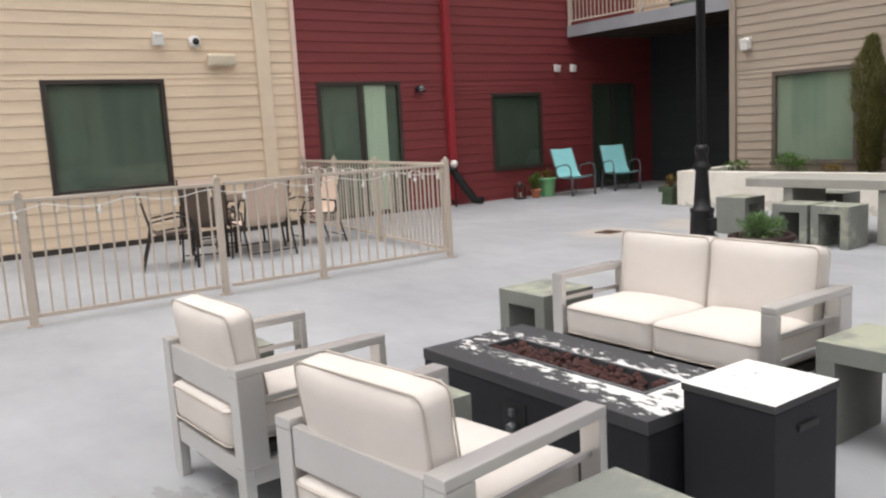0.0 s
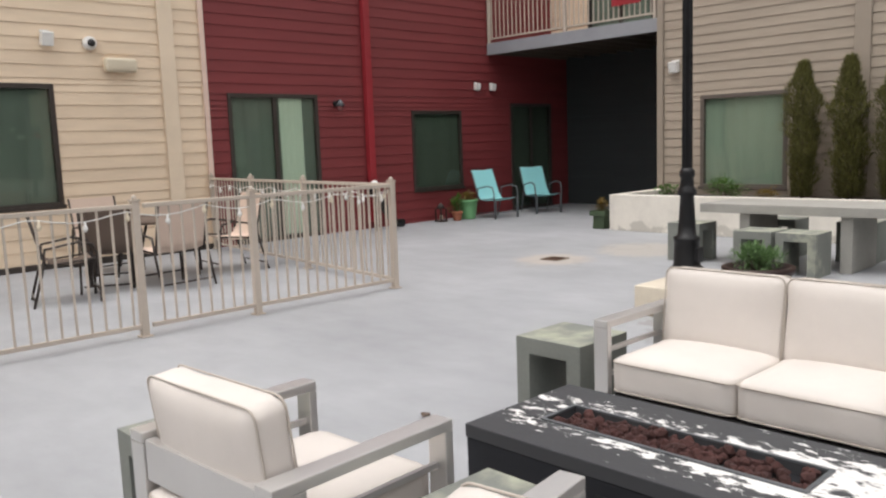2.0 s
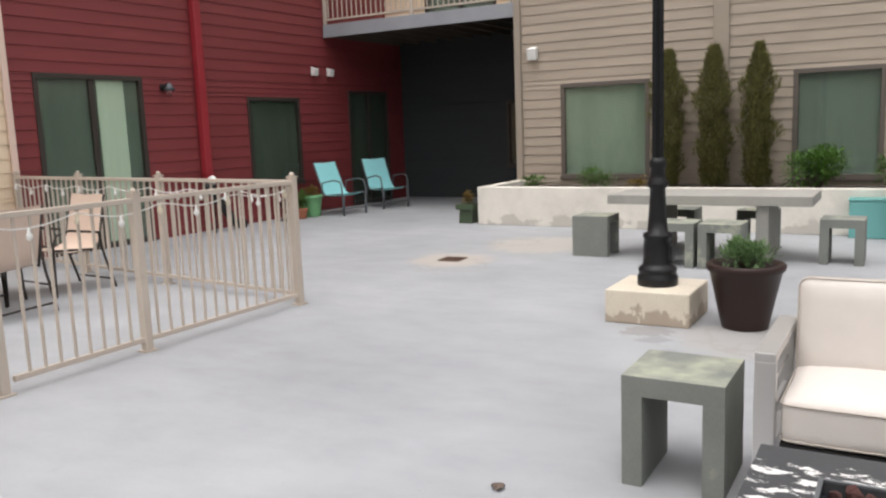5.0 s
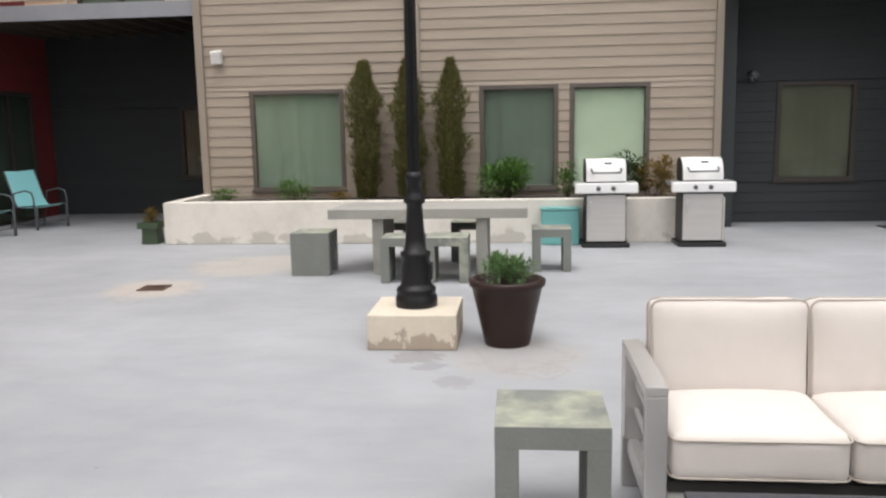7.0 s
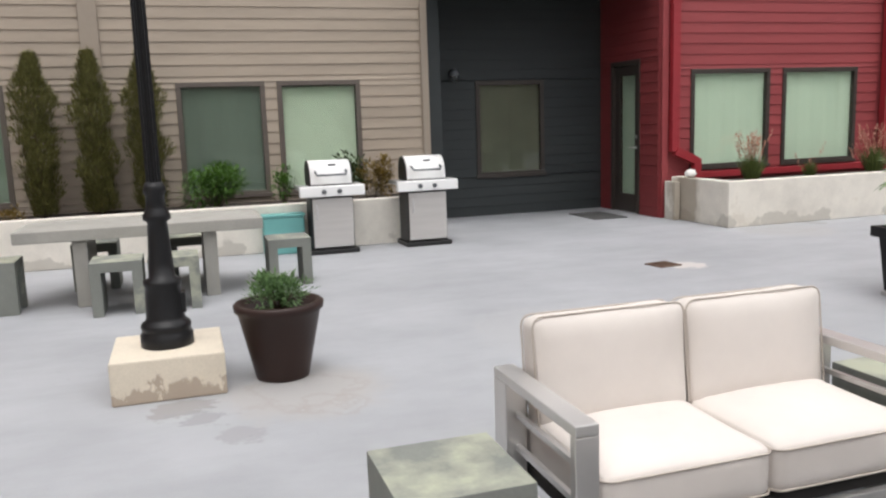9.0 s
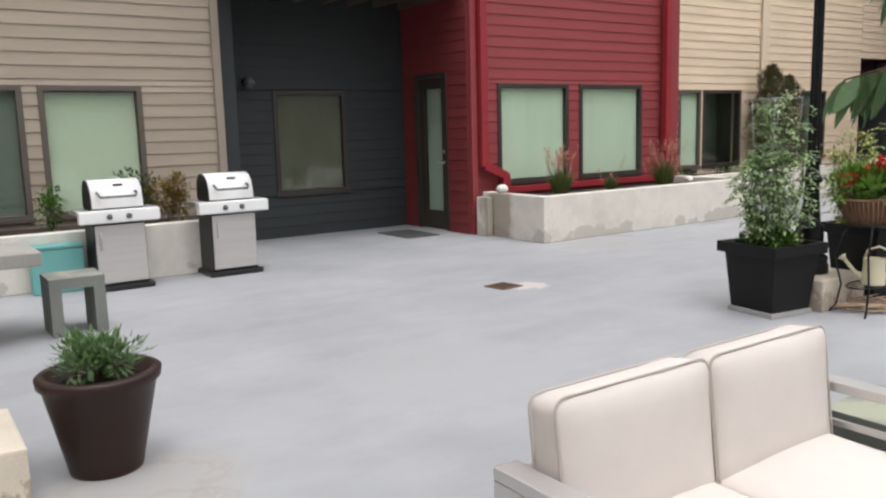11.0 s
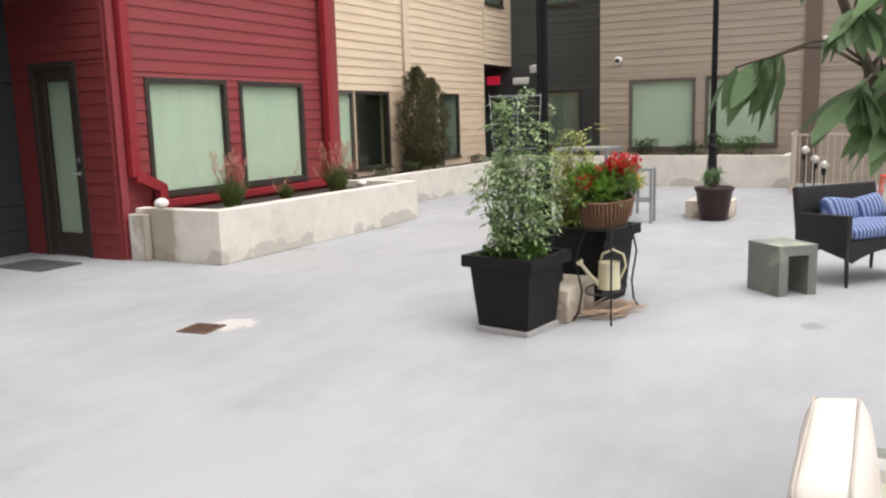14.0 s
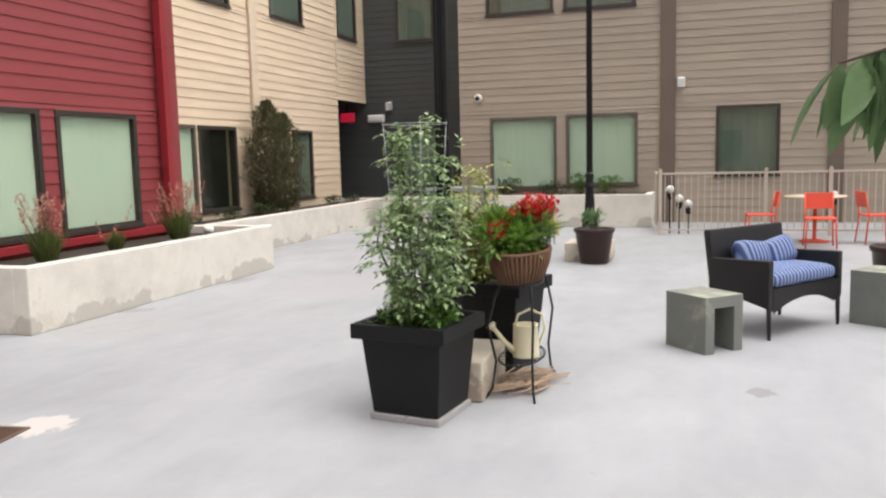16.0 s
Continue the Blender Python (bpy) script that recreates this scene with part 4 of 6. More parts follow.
m, l = between((5.40, -11.40), (5.50, -12.76))
fence_run(m, l, "short beige fence return beside the planter", [])

# bulbs strung along the patio fence
lights = thing("string_lights", "string of small clear bulbs wound along the fence rail", "string lights", pose(0, 7.70, 1.06))
pts, bm = [], bmesh.new()
for i in range(64):
    x = -1.2 + 7.0 * i / 63
    pts.append((x, 0.05 - 0.02 * x / 7, -0.02 - 0.06 * abs(math.sin(i * 0.5))))
tube(bm, pts, 0.005, 5)
part("cord", bm, WHITEPLASTIC, lights)
for i in range(2, 64, 3):
    bm = bmesh.new()
    lathe(bm, [(0.009, 0.0), (0.009, -0.025), (0.019, -0.04), (0.02, -0.06), (0.006, -0.078)], 10, Matrix.Translation(pts[i]))
    part("bulb", bm, WHITEPLASTIC if i % 2 else CREAMPLASTIC, lights)
lights2 = thing("string_lights", "string of small clear bulbs along the fence return", "string lights", pose(5.80, 7.76, 1.0, 0, 0, 82.9))
bm = bmesh.new()
pts = [(4.9 * i / 40, 0.04, -0.05 * abs(math.sin(i * 0.55))) for i in range(41)]
tube(bm, pts, 0.005, 5)
part("cord", bm, WHITEPLASTIC, lights2)
for i in range(1, 41, 3):
    bm = bmesh.new()
    lathe(bm, [(0.009, 0.0), (0.009, -0.025), (0.019, -0.04), (0.02, -0.06), (0.006, -0.078)], 10, Matrix.Translation(pts[i]))
    part("bulb", bm, WHITEPLASTIC, lights2)


# ---- lounge: sofa, chairs, fire table, side tables ----
def lounge_seat(name, label, category, m, width, seats, group="", lean_at=0.105, d=0.68):
    """Flat-bar metal frame; front towards -y, back at +y, centred on x."""
    s = thing(name, label, category, m, group)
    h, w = 0.63, width / 2
    for sx in (-1, 1):
        bm = bmesh.new()
        a, b = sorted((sx * w, sx * (w - 0.078)))
        box(bm, a, b, -d / 2, d / 2, h - 0.035, h)
        box(bm, a, b, -d / 2, -d / 2 + 0.035, 0.0, h - 0.035)
        box(bm, a, b, d / 2 - 0.11, d / 2, 0.23, h - 0.035)
        box(bm, a, b, d / 2 - 0.045, d / 2, 0.0, 0.23)
        arm = part("arm_frame", bm, SILVER, s, bevel=0.005)
        for z in (0.35, 0.47):
            boxes_part("arm_rail", [(sx * (w - 0.045) - 0.009, sx * (w - 0.045) + 0.009, -d / 2 + 0.035, d / 2 - 0.11, z, z + 0.02)], SILVER, arm)
    boxes_part("front_apron", [(-w + 0.085, w - 0.085, -d / 2 + 0.004, -d / 2 + 0.034, 0.155, 0.235)], SILVER, s, bevel=0.004)
    boxes_part("back_apron", [(-w + 0.085, w - 0.085, d / 2 - 0.04, d / 2 - 0.005, 0.17, 0.26)], SILVER, s, bevel=0.004)
    boxes_part("back_bar", [(-w + 0.085, w - 0.085, d / 2 - 0.04, d / 2 - 0.005, 0.48, 0.61)], SILVER, s, bevel=0.004)
    for sx in (-1, 1):
        boxes_part("side_apron", [(min(sx * (w - 0.02), sx * (w - 0.06)), max(sx * (w - 0.02), sx * (w - 0.06)), -d / 2 + 0.036, d / 2 - 0.046, 0.155, 0.235)], SILVER, s, bevel=0.003)
    boxes_part("seat_webbing", [(-w + 0.09, w - 0.09, -d / 2 + 0.04, d / 2 - 0.05, 0.236, 0.275)], WEBBING, s)
    inner = width - 0.18
    cw = inner / seats
    for i in range(seats):
        cx = -inner / 2 + cw * (i + 0.5)
        bm = bmesh.new()
        over = 0.04 if seats == 1 else 0.0
        pad(bm, cw - 0.006, d - 0.03 + over, 0.185, 0.04, 0.018, pose(cx, -0.012 + over / 2, 0.374))
        c = part("seat_cushion", bm, CLOTH, s, "cream canvas seat cushion")
        bm = bmesh.new()
        for z in (0.066, -0.07):
            tube(bm, [p + Vector((cx, -0.012 + over / 2, 0.374 + z)) for p in rim(cw - 0.005, d - 0.028 + over, 0.04)], 0.0036, 6, True)
        part("piping", bm, PIPING, c, "taupe welted seam")
        bm = bmesh.new()
        tilt = pose(cx, d / 2 - lean_at, 0.624 if seats == 1 else 0.621, 90 - 7)
        pad(bm, cw - 0.006, 0.40, 0.13, 0.036, 0.02, tilt)
        c = part("back_cushion", bm, CLOTH, s, "cream canvas back cushion")
        bm = bmesh.new()
        for z in (0.05, -0.05):
            tube(bm, [tilt @ (p + Vector((0, 0, z))) for p in rim(cw - 0.008, 0.397, 0.038)], 0.0036, 6, True)
        part("piping", bm, PIPING, c, "taupe welted seam")
    return s


lounge_seat("outdoor_sofa", "silver framed two-seat outdoor sofa with cream cushions", "sofa", pose(3.792, 2.885, 0, 0, 0, -90), 1.40, 2, d=0.634)
chair = lounge_seat("lounge_chair", "silver framed outdoor lounge chair with cream cushions", "chair", pose(1.705, 3.475, 0, 0, 0, 93), 0.76, 1, "lounge chairs at the fire table", 0.098)
copy_thing(chair, pose(1.685, 2.20, 0, 0, 0, 98))


def fire_table():
    t = thing("fire_table", "black rectangular gas fire table with peeling top and lava rocks", "fire table", pose(2.845, 2.80, 0))
    boxes_part("body", [(-0.327, 0.327, -0.707, 0.707, 0.0, 0.345)], SLATE, t, bevel=0.008)
    boxes_part("top", [(-0.33, -0.10, -0.71, 0.71, 0.346, 0.40), (0.10, 0.33, -0.71, 0.71, 0.346, 0.40), (-0.10, 0.10, -0.71, -0.50, 0.346, 0.40), (-0.10, 0.10, 0.50, 0.71, 0.346, 0.40)], PEELED, t, "black top flaked white", bevel=0.004)
    boxes_part("trough", [(-0.10, 0.10, -0.50, 0.50, 0.35, 0.36)], SLATE, t)
    boxes_part("trough_lip", [(-0.112, -0.098, -0.512, 0.512, 0.400, 0.407), (0.098, 0.112, -0.512, 0.512, 0.400, 0.407), (-0.098, 0.098, -0.512, -0.498, 0.400, 0.407), (-0.098, 0.098, 0.498, 0.512, 0.400, 0.407)], GREYTUBE, t)
    rock_meshes = []
    for k in range(6):
        bm = bmesh.new()
        bmesh.ops.create_icosphere(bm, subdivisions=1, radius=0.021)
        for v in bm.verts:
            v.co *= random.uniform(0.7, 1.25)
        me = bpy.data.meshes.new("lava_rock")
        bm.to_mesh(me)
        bm.free()
        me.materials.append(LAVA)
        rock_meshes.append(me)
    for i in range(230):
        r = new("lava_rock", random.choice(rock_meshes))
        r.parent = t
        r.matrix_basis = Matrix.LocRotScale((random.uniform(-0.085, 0.085), random.uniform(-0.48, 0.48), random.uniform(0.368, 0.394)), Euler([random.uniform(0, 6) for _ in range(3)]), [random.uniform(0.7, 1.2)] * 3)
    # no hollow is cut; a black plate stands for the recess's shade
    panel = boxes_part("valve_panel", [(-0.332, -0.3275, -0.05, 0.10, 0.14, 0.29)], BLACKPLASTIC, t, "thin black plate painting the valve recess's dark")
    bm = bmesh.new()
    lathe(bm, [(0.022, 0), (0.02, 0.03), (0.012, 0.034)], 14, pose(-0.332, 0.03, 0.18, 0, -90))
    part("valve_knob", bm, GREYTUBE, panel, "grey valve knob")
    boxes_part("igniter", [(-0.35, -0.332, 0.02, 0.045, 0.23, 0.26)], GREYTUBE, panel)
    return t


fire_table()
tank = thing("tank_cover", "black square gas tank cover table with white peeled top", "side table", pose(2.845, 1.86, 0))
boxes_part("body", [(-0.195, 0.195, -0.18, 0.18, 0.0, 0.50)], SLATE, tank, bevel=0.006)
boxes_part("top", [(-0.20, 0.20, -0.185, 0.185, 0.501, 0.53)], PEELEDMORE, tank, "flaked white top", bevel=0.004)
# proud black block: the slot's inner shade is put into its colour
bm = bmesh.new()
box(bm, -0.06, 0.06, -0.188, -0.1805, 0.405, 0.43)
part("hand_slot", bm, BLACKPLASTIC, tank, "black block painting the hand slot's dark opening", bevel=0.003)


def u_stool(m, label, w=0.41, d=0.41, h=0.47, t=0.085):
    """Cast concrete block bent like an upturned U; the tunnel runs along x."""
    s = thing("concrete_stool", label, "stool", m, "cast concrete stools")
    boxes_part("seat_slab", [(-d / 2, d / 2, -w / 2, w / 2, h - t, h)], CASTGREY, s, bevel=0.003)
    for sy in (-1, 1):
        a, b = sorted((sy * (w / 2 - 0.0005), sy * (w / 2 - t)))
        boxes_part("leg", [(-d / 2 + 0.001, d / 2 - 0.001, a, b, 0, h - t + 0.004)], CASTGREY, s, bevel=0.002)
    return s


u_stool(pose(3.71, 3.895, 0), "grey cast concrete stool used as side table beside the sofa")
u_stool(pose(3.86, 1.90, 0), "grey cast concrete stool at the sofa's other arm", d=0.43)
u_stool(pose(1.83, 1.60, 0), "grey cast concrete stool near the gas tank cover")
u_stool(pose(1.93, 2.83, 0), "grey cast concrete stool between the lounge chairs")
u_stool(pose(1.70, 4.13, 0), "grey cast concrete stool beside a lounge chair")
u_stool(pose(4.66, -2.82, 0, 0, 0, -47), "grey cast concrete stool beside the wicker seat", w=0.36, d=0.42, h=0.42)
u_stool(pose(3.20, -4.00, 0, 0, 0, -35), "grey cast concrete stool past the wicker seat", h=0.45)
u_stool(pose(9.13, 6.19, 0, 0, 0, 90), "grey cast concrete stool at the dining table's end", h=0.45)
u_stool(pose(8.72, 5.17, 0), "grey cast concrete stool at the dining table", h=0.45)
u_stool(pose(8.72, 4.72, 0), "grey cast concrete stool at the dining table", h=0.45)
u_stool(pose(9.32, 3.68, 0), "grey cast concrete stool at the dining table's other end", w=0.40, h=0.45)
u_stool(pose(9.98, 5.45, 0), "grey cast concrete stool behind the dining table", h=0.45)
u_stool(pose(9.98, 4.58, 0), "grey cast concrete stool behind the dining table", h=0.45)

dining = thing("concrete_table", "long grey cast concrete dining table on slab legs", "table", pose(9.36, 4.96, 0))
boxes_part("tabletop", [(-0.42, 0.42, -1.03, 1.03, 0.59, 0.69)], TABLEGREY, dining, bevel=0.008)
for y in (-0.56, 0.52):
    boxes_part("leg", [(-0.36, 0.36, y - 0.06, y + 0.06, 0.0, 0.589)], TABLEGREY, dining, bevel=0.008)


# ---- lamp posts ----
def lamp_post(x, y, label, h=4.3):
    p = thing("lamp_post", label, "lamp post", pose(x, y, 0), "courtyard lamp posts")
    boxes_part("plinth", [(-0.31, 0.31, -0.31, 0.31, 0, 0.25)], PLINTHSTONE, p, "cream concrete plinth", bevel=0.012)
    bm = bmesh.new()
    lathe(bm, [(0.148, 0.25), (0.15, 0.255), (0.15, 0.32), (0.138, 0.335), (0.138, 0.35), (0.144, 0.365), (0.138, 0.385), (0.116, 0.40), (0.108, 0.42), (0.104, 0.56), (0.10, 0.60), (0.108, 0.615),
               (0.108, 0.64), (0.076, 0.655), (0.069, 0.75), (0.060, 0.90), (0.056, 0.98), (0.078, 0.995), (0.078, 1.02), (0.060, 1.05), (0.056, 1.065), (0.052, 1.13), (0.062, 1.145), (0.062, 1.18), (0.046, 1.21)], 24)
    part("base", bm, BLACKIRON, p)
    boxes_part("access_cover", [(-0.05, 0.05, -0.122, -0.09, 0.44, 0.56)], BLACKIRON, p, bevel=0.006)
    bm = bmesh.new()
    star = [(1.0 if k % 2 else 0.84) for k in range(32)]
    rings = [[bm.verts.new((r * star[k] * math.cos(math.pi * k / 16), r * star[k] * math.sin(math.pi * k / 16), z)) for k in range(32)] for r, z in ((0.043, 1.2), (0.036, h))]
    for k in range(32):
        bm.faces.new((rings[0][k], rings[0][(k + 1) % 32], rings[1][(k + 1) % 32], rings[1][k]))
    part("shaft", bm, BLACKIRON, p)
    bm = bmesh.new()
    lathe(bm, [(0.04, h), (0.075, h + 0.04), (0.075, h + 0.07), (0.10, h + 0.10)], 18)
    part("collar", bm, BLACKIRON, p)
    bm = bmesh.new()
    lathe(bm, [(0.10, h + 0.10), (0.17, h + 0.24), (0.15, h + 0.4), (0.08, h + 0.5)], 18)
    part("globe", bm, LAMPGLASS, p, "frosted lamp globe")
    bm = bmesh.new()
    lathe(bm, [(0.11, h + 0.5), (0.06, h + 0.57), (0.012, h + 0.66)], 16)
    part("finial", bm, BLACKIRON, p)
    return p


lamp = lamp_post(6.43, 4.75, "black fluted lamp post on a cream concrete plinth")
copy_thing(lamp, pose(6.24, -1.40, 0))
copy_thing(lamp, pose(6.14, -7.86, 0))


# ---- potted and bedded plants ----
def round_pot(m, label, r0, r1, h, material):
    p = thing("plant_pot", label, "plant pot", m)
    bm = bmesh.new()
    lathe(bm, [(r0, 0), (r0 + 0.004, 0.015), (r0 + (r1 - r0) * 0.5, h * 0.5), (r1 - 0.012, h - 0.06), (r1 + 0.008, h - 0.045), (r1 + 0.012, h - 0.01), (r1, h), (r1 - 0.03, h), (r1 - 0.045, h - 0.07)], 32)
    part("pot", bm, material, p)
    bm = bmesh.new()
    lathe(bm, [(r1 - 0.05, h - 0.069), (0.01, h - 0.05)], 20)
    part("soil", bm, SOIL, p, "dark potting soil")
    return p


def bush(name, label, m, rx, ry, h, n, size, material, category="shrub", sprigs=10, lean=0.25, width=0.45, base=0.0):
    """Stems with leaves scattered through an uneven dome."""
    b = thing(name, label, category, m)
    bm, vs, fs = bmesh.new(), [], []
    lumps = [(Vector((random.uniform(-0.6, 0.6) * rx, random.uniform(-0.6, 0.6) * ry, random.uniform(0.35, 0.85) * h)), random.uniform(0.35, 0.6)) for _ in range(max(4, sprigs))]
    for c, k in lumps[:sprigs]:
        tube(bm, [(c.x * 0.2, c.y * 0.2, -base), (c.x * 0.6, c.y * 0.6, c.z * 0.5), tuple(c)], [0.006, 0.005, 0.002], 5)
    part("stem", bm, BARK, b)
    for i in range(n):
        c, k = random.choice(lumps)
        o = rnd_dir()
        q = c + Vector((o.x * rx * k, o.y * ry * k, o.z * h * 0.32 * k / 0.45)) * random.uniform(0.5, 1.0)
        if q.z < 0.005:
            q.z = random.uniform(0.005, 0.1 * h)
        leaf(vs, fs, q, (o + Vector((0, 0, lean)) + rnd_dir() * 0.6), size * random.uniform(0.6, 1.3), size * width)
    leaves_part("foliage", vs, fs, material, b)
    return b


def columnar(name, label, m, r, h, n, material, foot=0.3):
    b = thing(name, label, "conifer", m)
    bm, vs, fs = bmesh.new(), [], []
    tube(bm, [(0, 0, 0), (0.01, 0.01, h * 0.5), (0, 0, h * 0.93)], [0.028, 0.016, 0.004], 7)
    wob = [random.uniform(0.72, 1.15) for _ in range(40)]
    for i in range(70):
        z = foot + (h - foot) * (i / 70) ** 0.9
        a = i * 2.4
        rr = r * 0.8 * (1 - ((z - foot) / (h - foot)) ** 3)
        tube(bm, [(0, 0, z - 0.1), (rr * math.cos(a), rr * math.sin(a), z + 0.05)], [0.006, 0.002], 4)
    part("trunk", bm, BARK, b)
    for i in range(n):
        k = random.random()
        z = foot + (h - foot) * k
        body = (0.78 + 0.22 * min(1, k / 0.4)) * (1 - 0.85 * max(0, (k - 0.6) / 0.4) ** 1.6)
        a = random.uniform(0, 2 * math.pi)
        lump = 0.8 + 0.55 * noise.noise(Vector((math.cos(a) * 1.3 + m[1][3], math.sin(a) * 1.3, z * 3.2)))
        rr = r * body * lump * wob[int(k * 9) * 3 % 40] * math.sqrt(random.uniform(0.15, 1.0))
        p = Vector((rr * math.cos(a), rr * math.sin(a), z))
        d = Vector((math.cos(a) * 0.6, math.sin(a) * 0.6, 1.0)) + rnd_dir() * 0.5
        leaf(vs, fs, p, d, random.uniform(0.04, 0.11), random.uniform(0.012, 0.024))
    leaves_part("foliage", vs, fs, material, b)
    return b


for y, hh in ((6.22, 1.93), (5.58, 1.95), (4.98, 1.94)):
    columnar("arborvitae", "slim columnar conifer planted against the tan wall", pose(12.35, y, 0.49), 0.285, hh, 8200, ARBOR, 0.02)
columnar("arborvitae", "dense dark conifer against the beige wing", pose(12.30, -9.95, 0.48), 0.52, 2.05, 8000, DARKCONIFER, 0.05)
columnar("arborvitae", "dense dark conifer against the beige wing", pose(12.30, -10.55, 0.48), 0.50, 1.85, 7500, DARKCONIFER, 0.05)
bush("shrub", "bright green rounded shrub in the planter", pose(12.1, 4.2, 0.49), 0.36, 0.42, 0.52, 2400, 0.06, SHRUB, "shrub", 14)
bush("shrub", "low green shrub at the planter's end", pose(12.1, 8.25, 0.49), 0.18, 0.18, 0.16, 300, 0.05, SHRUB)
bush("shrub", "yellow green shrub below the window", pose(11.95, 7.15, 0.49), 0.24, 0.28, 0.30, 700, 0.05, SHRUB)
bush("shrub", "small dry golden shrub in the planter", pose(11.9, 6.52, 0.49), 0.16, 0.18, 0.16, 260, 0.05, GOLDSHRUB)
bush("shrub", "green shrub between the grills", pose(12.0, 2.58, 0.49), 0.30, 0.30, 0.56, 1300, 0.06, DARKSHRUB)
bush("shrub", "golden shrub between the grills", pose(11.9, 2.26, 0.49), 0.30, 0.32, 0.56, 1300, 0.06, GOLDSHRUB)
bush("shrub", "green shrub behind the grill", pose(12.1, 3.35, 0.49), 0.2, 0.18, 0.45, 450, 0.06, SHRUB)


def grass_tuft(m, label, r, h, n, plume=0):
    g = thing("ornamental_grass", label, "grass", m)
    vs, fs, pv, pf = [], [], [], []
    for i in range(n):
        a, k = random.uniform(0, 6.283), random.random()
        p = Vector((math.cos(a), math.sin(a), 0)) * r * 0.25 * k
        d = Vector((math.cos(a) * 0.45 * k, math.sin(a) * 0.45 * k, 1))
        leaf(vs, fs, p, d, h * random.uniform(0.45, 0.95), 0.014, 0.1)
    leaves_part("grass_clump", vs, fs, GRASSBLADE, g)
    if plume:
        for i in range(plume):
            a, k = random.uniform(0, 6.283), random.random()
            top = Vector((math.cos(a) * r * 0.9 * k, math.sin(a) * r * 0.9 * k, h * random.uniform(0.45, 1.15)))
            for j in range(16):
                leaf(pv, pf, top + Vector((math.cos(a) * 0.004 * j, math.sin(a) * 0.004 * j, 0.011 * j)), rnd_dir(1) + Vector((0, 0, 0.8)), 0.045, 0.016)
        leaves_part("plume_spray", pv, pf, PINKPLUME, g, "pink feathery plumes")
    return g


grass_tuft(pose(10.7, -2.78, 0.5), "ornamental grass tuft with pink plumes in the planter", 0.26, 0.50, 480, 38)
grass_tuft(pose(10.7, -3.75, 0.5), "green ornamental grass tuft in the planter", 0.18, 0.32, 260, 4)
grass_tuft(pose(10.7, -4.88, 0.5), "ornamental grass tuft with pink plumes in the planter", 0.30, 0.52, 480, 50)
for y, hh in ((-7.2, 0.16), (-8.3, 0.18), (-9.5, 0.2), (-12.3, 0.2), (-13.2, 0.18)):
    bush("shrub", "low dark shrub in the beige wing's planter", pose(12.15, y, 0.48), 0.25, 0.3, hh, 350, 0.05, DARKSHRUB)
for x, hh in ((8.6, 0.35), (7.6, 0.3), (7.1, 0.42), (6.4, 0.4), (10.2, 0.3)):
    bush("shrub", "low green planting under the far windows", pose(x, -13.45, 0.56), 0.35, 0.2, hh, 420, 0.07, DARKSHRUB if x > 7.4 else SHRUB)

round_pot(pose(6.34, 4.10, 0), "brown resin pot with a green herb beside the lamp", 0.158, 0.258, 0.465, BROWNPOT)
bush("herb_plant", "bushy green lavender in the brown pot", pose(6.34, 4.10, 0.41), 0.19, 0.19, 0.19, 1100, 0.05, HERB, "plant", 16, 0.5, 0.34)
round_pot(pose(6.03, -7.45, 0), "brown resin pot with a small plant before the far lamp", 0.185, 0.262, 0.47, BROWNPOT)
bush("herb_plant", "small green plant in the brown pot", pose(6.03, -7.45, 0.41), 0.17, 0.17, 0.26, 600, 0.06, HERB, "plant", 10, 0.6, 0.25)


def square_pot(m, label, b, t, h):
    p = thing("plant_pot", label, "plant pot", m)
    bm = bmesh.new()
    rings = []
    for s, z in ((b, 0.0), (t - 0.02, h - 0.085), (t + 0.025, h - 0.085), (t + 0.025, h), (t - 0.02, h), (t - 0.04, h - 0.08)):
        rings.append([bm.verts.new((sx * s, sy * s, z)) for sx, sy in ((-1, -1), (1, -1), (1, 1), (-1, 1))])
    for a, c in zip(rings, rings[1:]):
        for k in range(4):
            bm.faces.new((a[k], a[(k + 1) % 4], c[(k + 1) % 4], c[k]))
    bm.faces.new(rings[0][::-1])
    bm.faces.new(rings[-1])
    part("pot", bm, BLACKPOT, p, bevel=0.008)
    boxes_part("soil", [(-t + 0.045, t - 0.045, -t + 0.045, t - 0.045, h - 0.078, h - 0.05)], SOIL, p, "dark potting soil")
    return p


pot = square_pot(pose(6.235, -0.86, 0.04, 0, 0, -8), "large square black resin planter on a worn pale tray", 0.205, 0.264, 0.52)
boxes_part("tray", [(-0.22, 0.22, -0.22, 0.22, -0.04, -0.002)], FLAKEDTRAY, pot, "worn pale paint flaked tray", bevel=0.006)
square_pot(pose(6.05, -2.02, 0.0, 0, 0, -12), "square black resin planter behind the plant stand", 0.20, 0.27, 0.62)


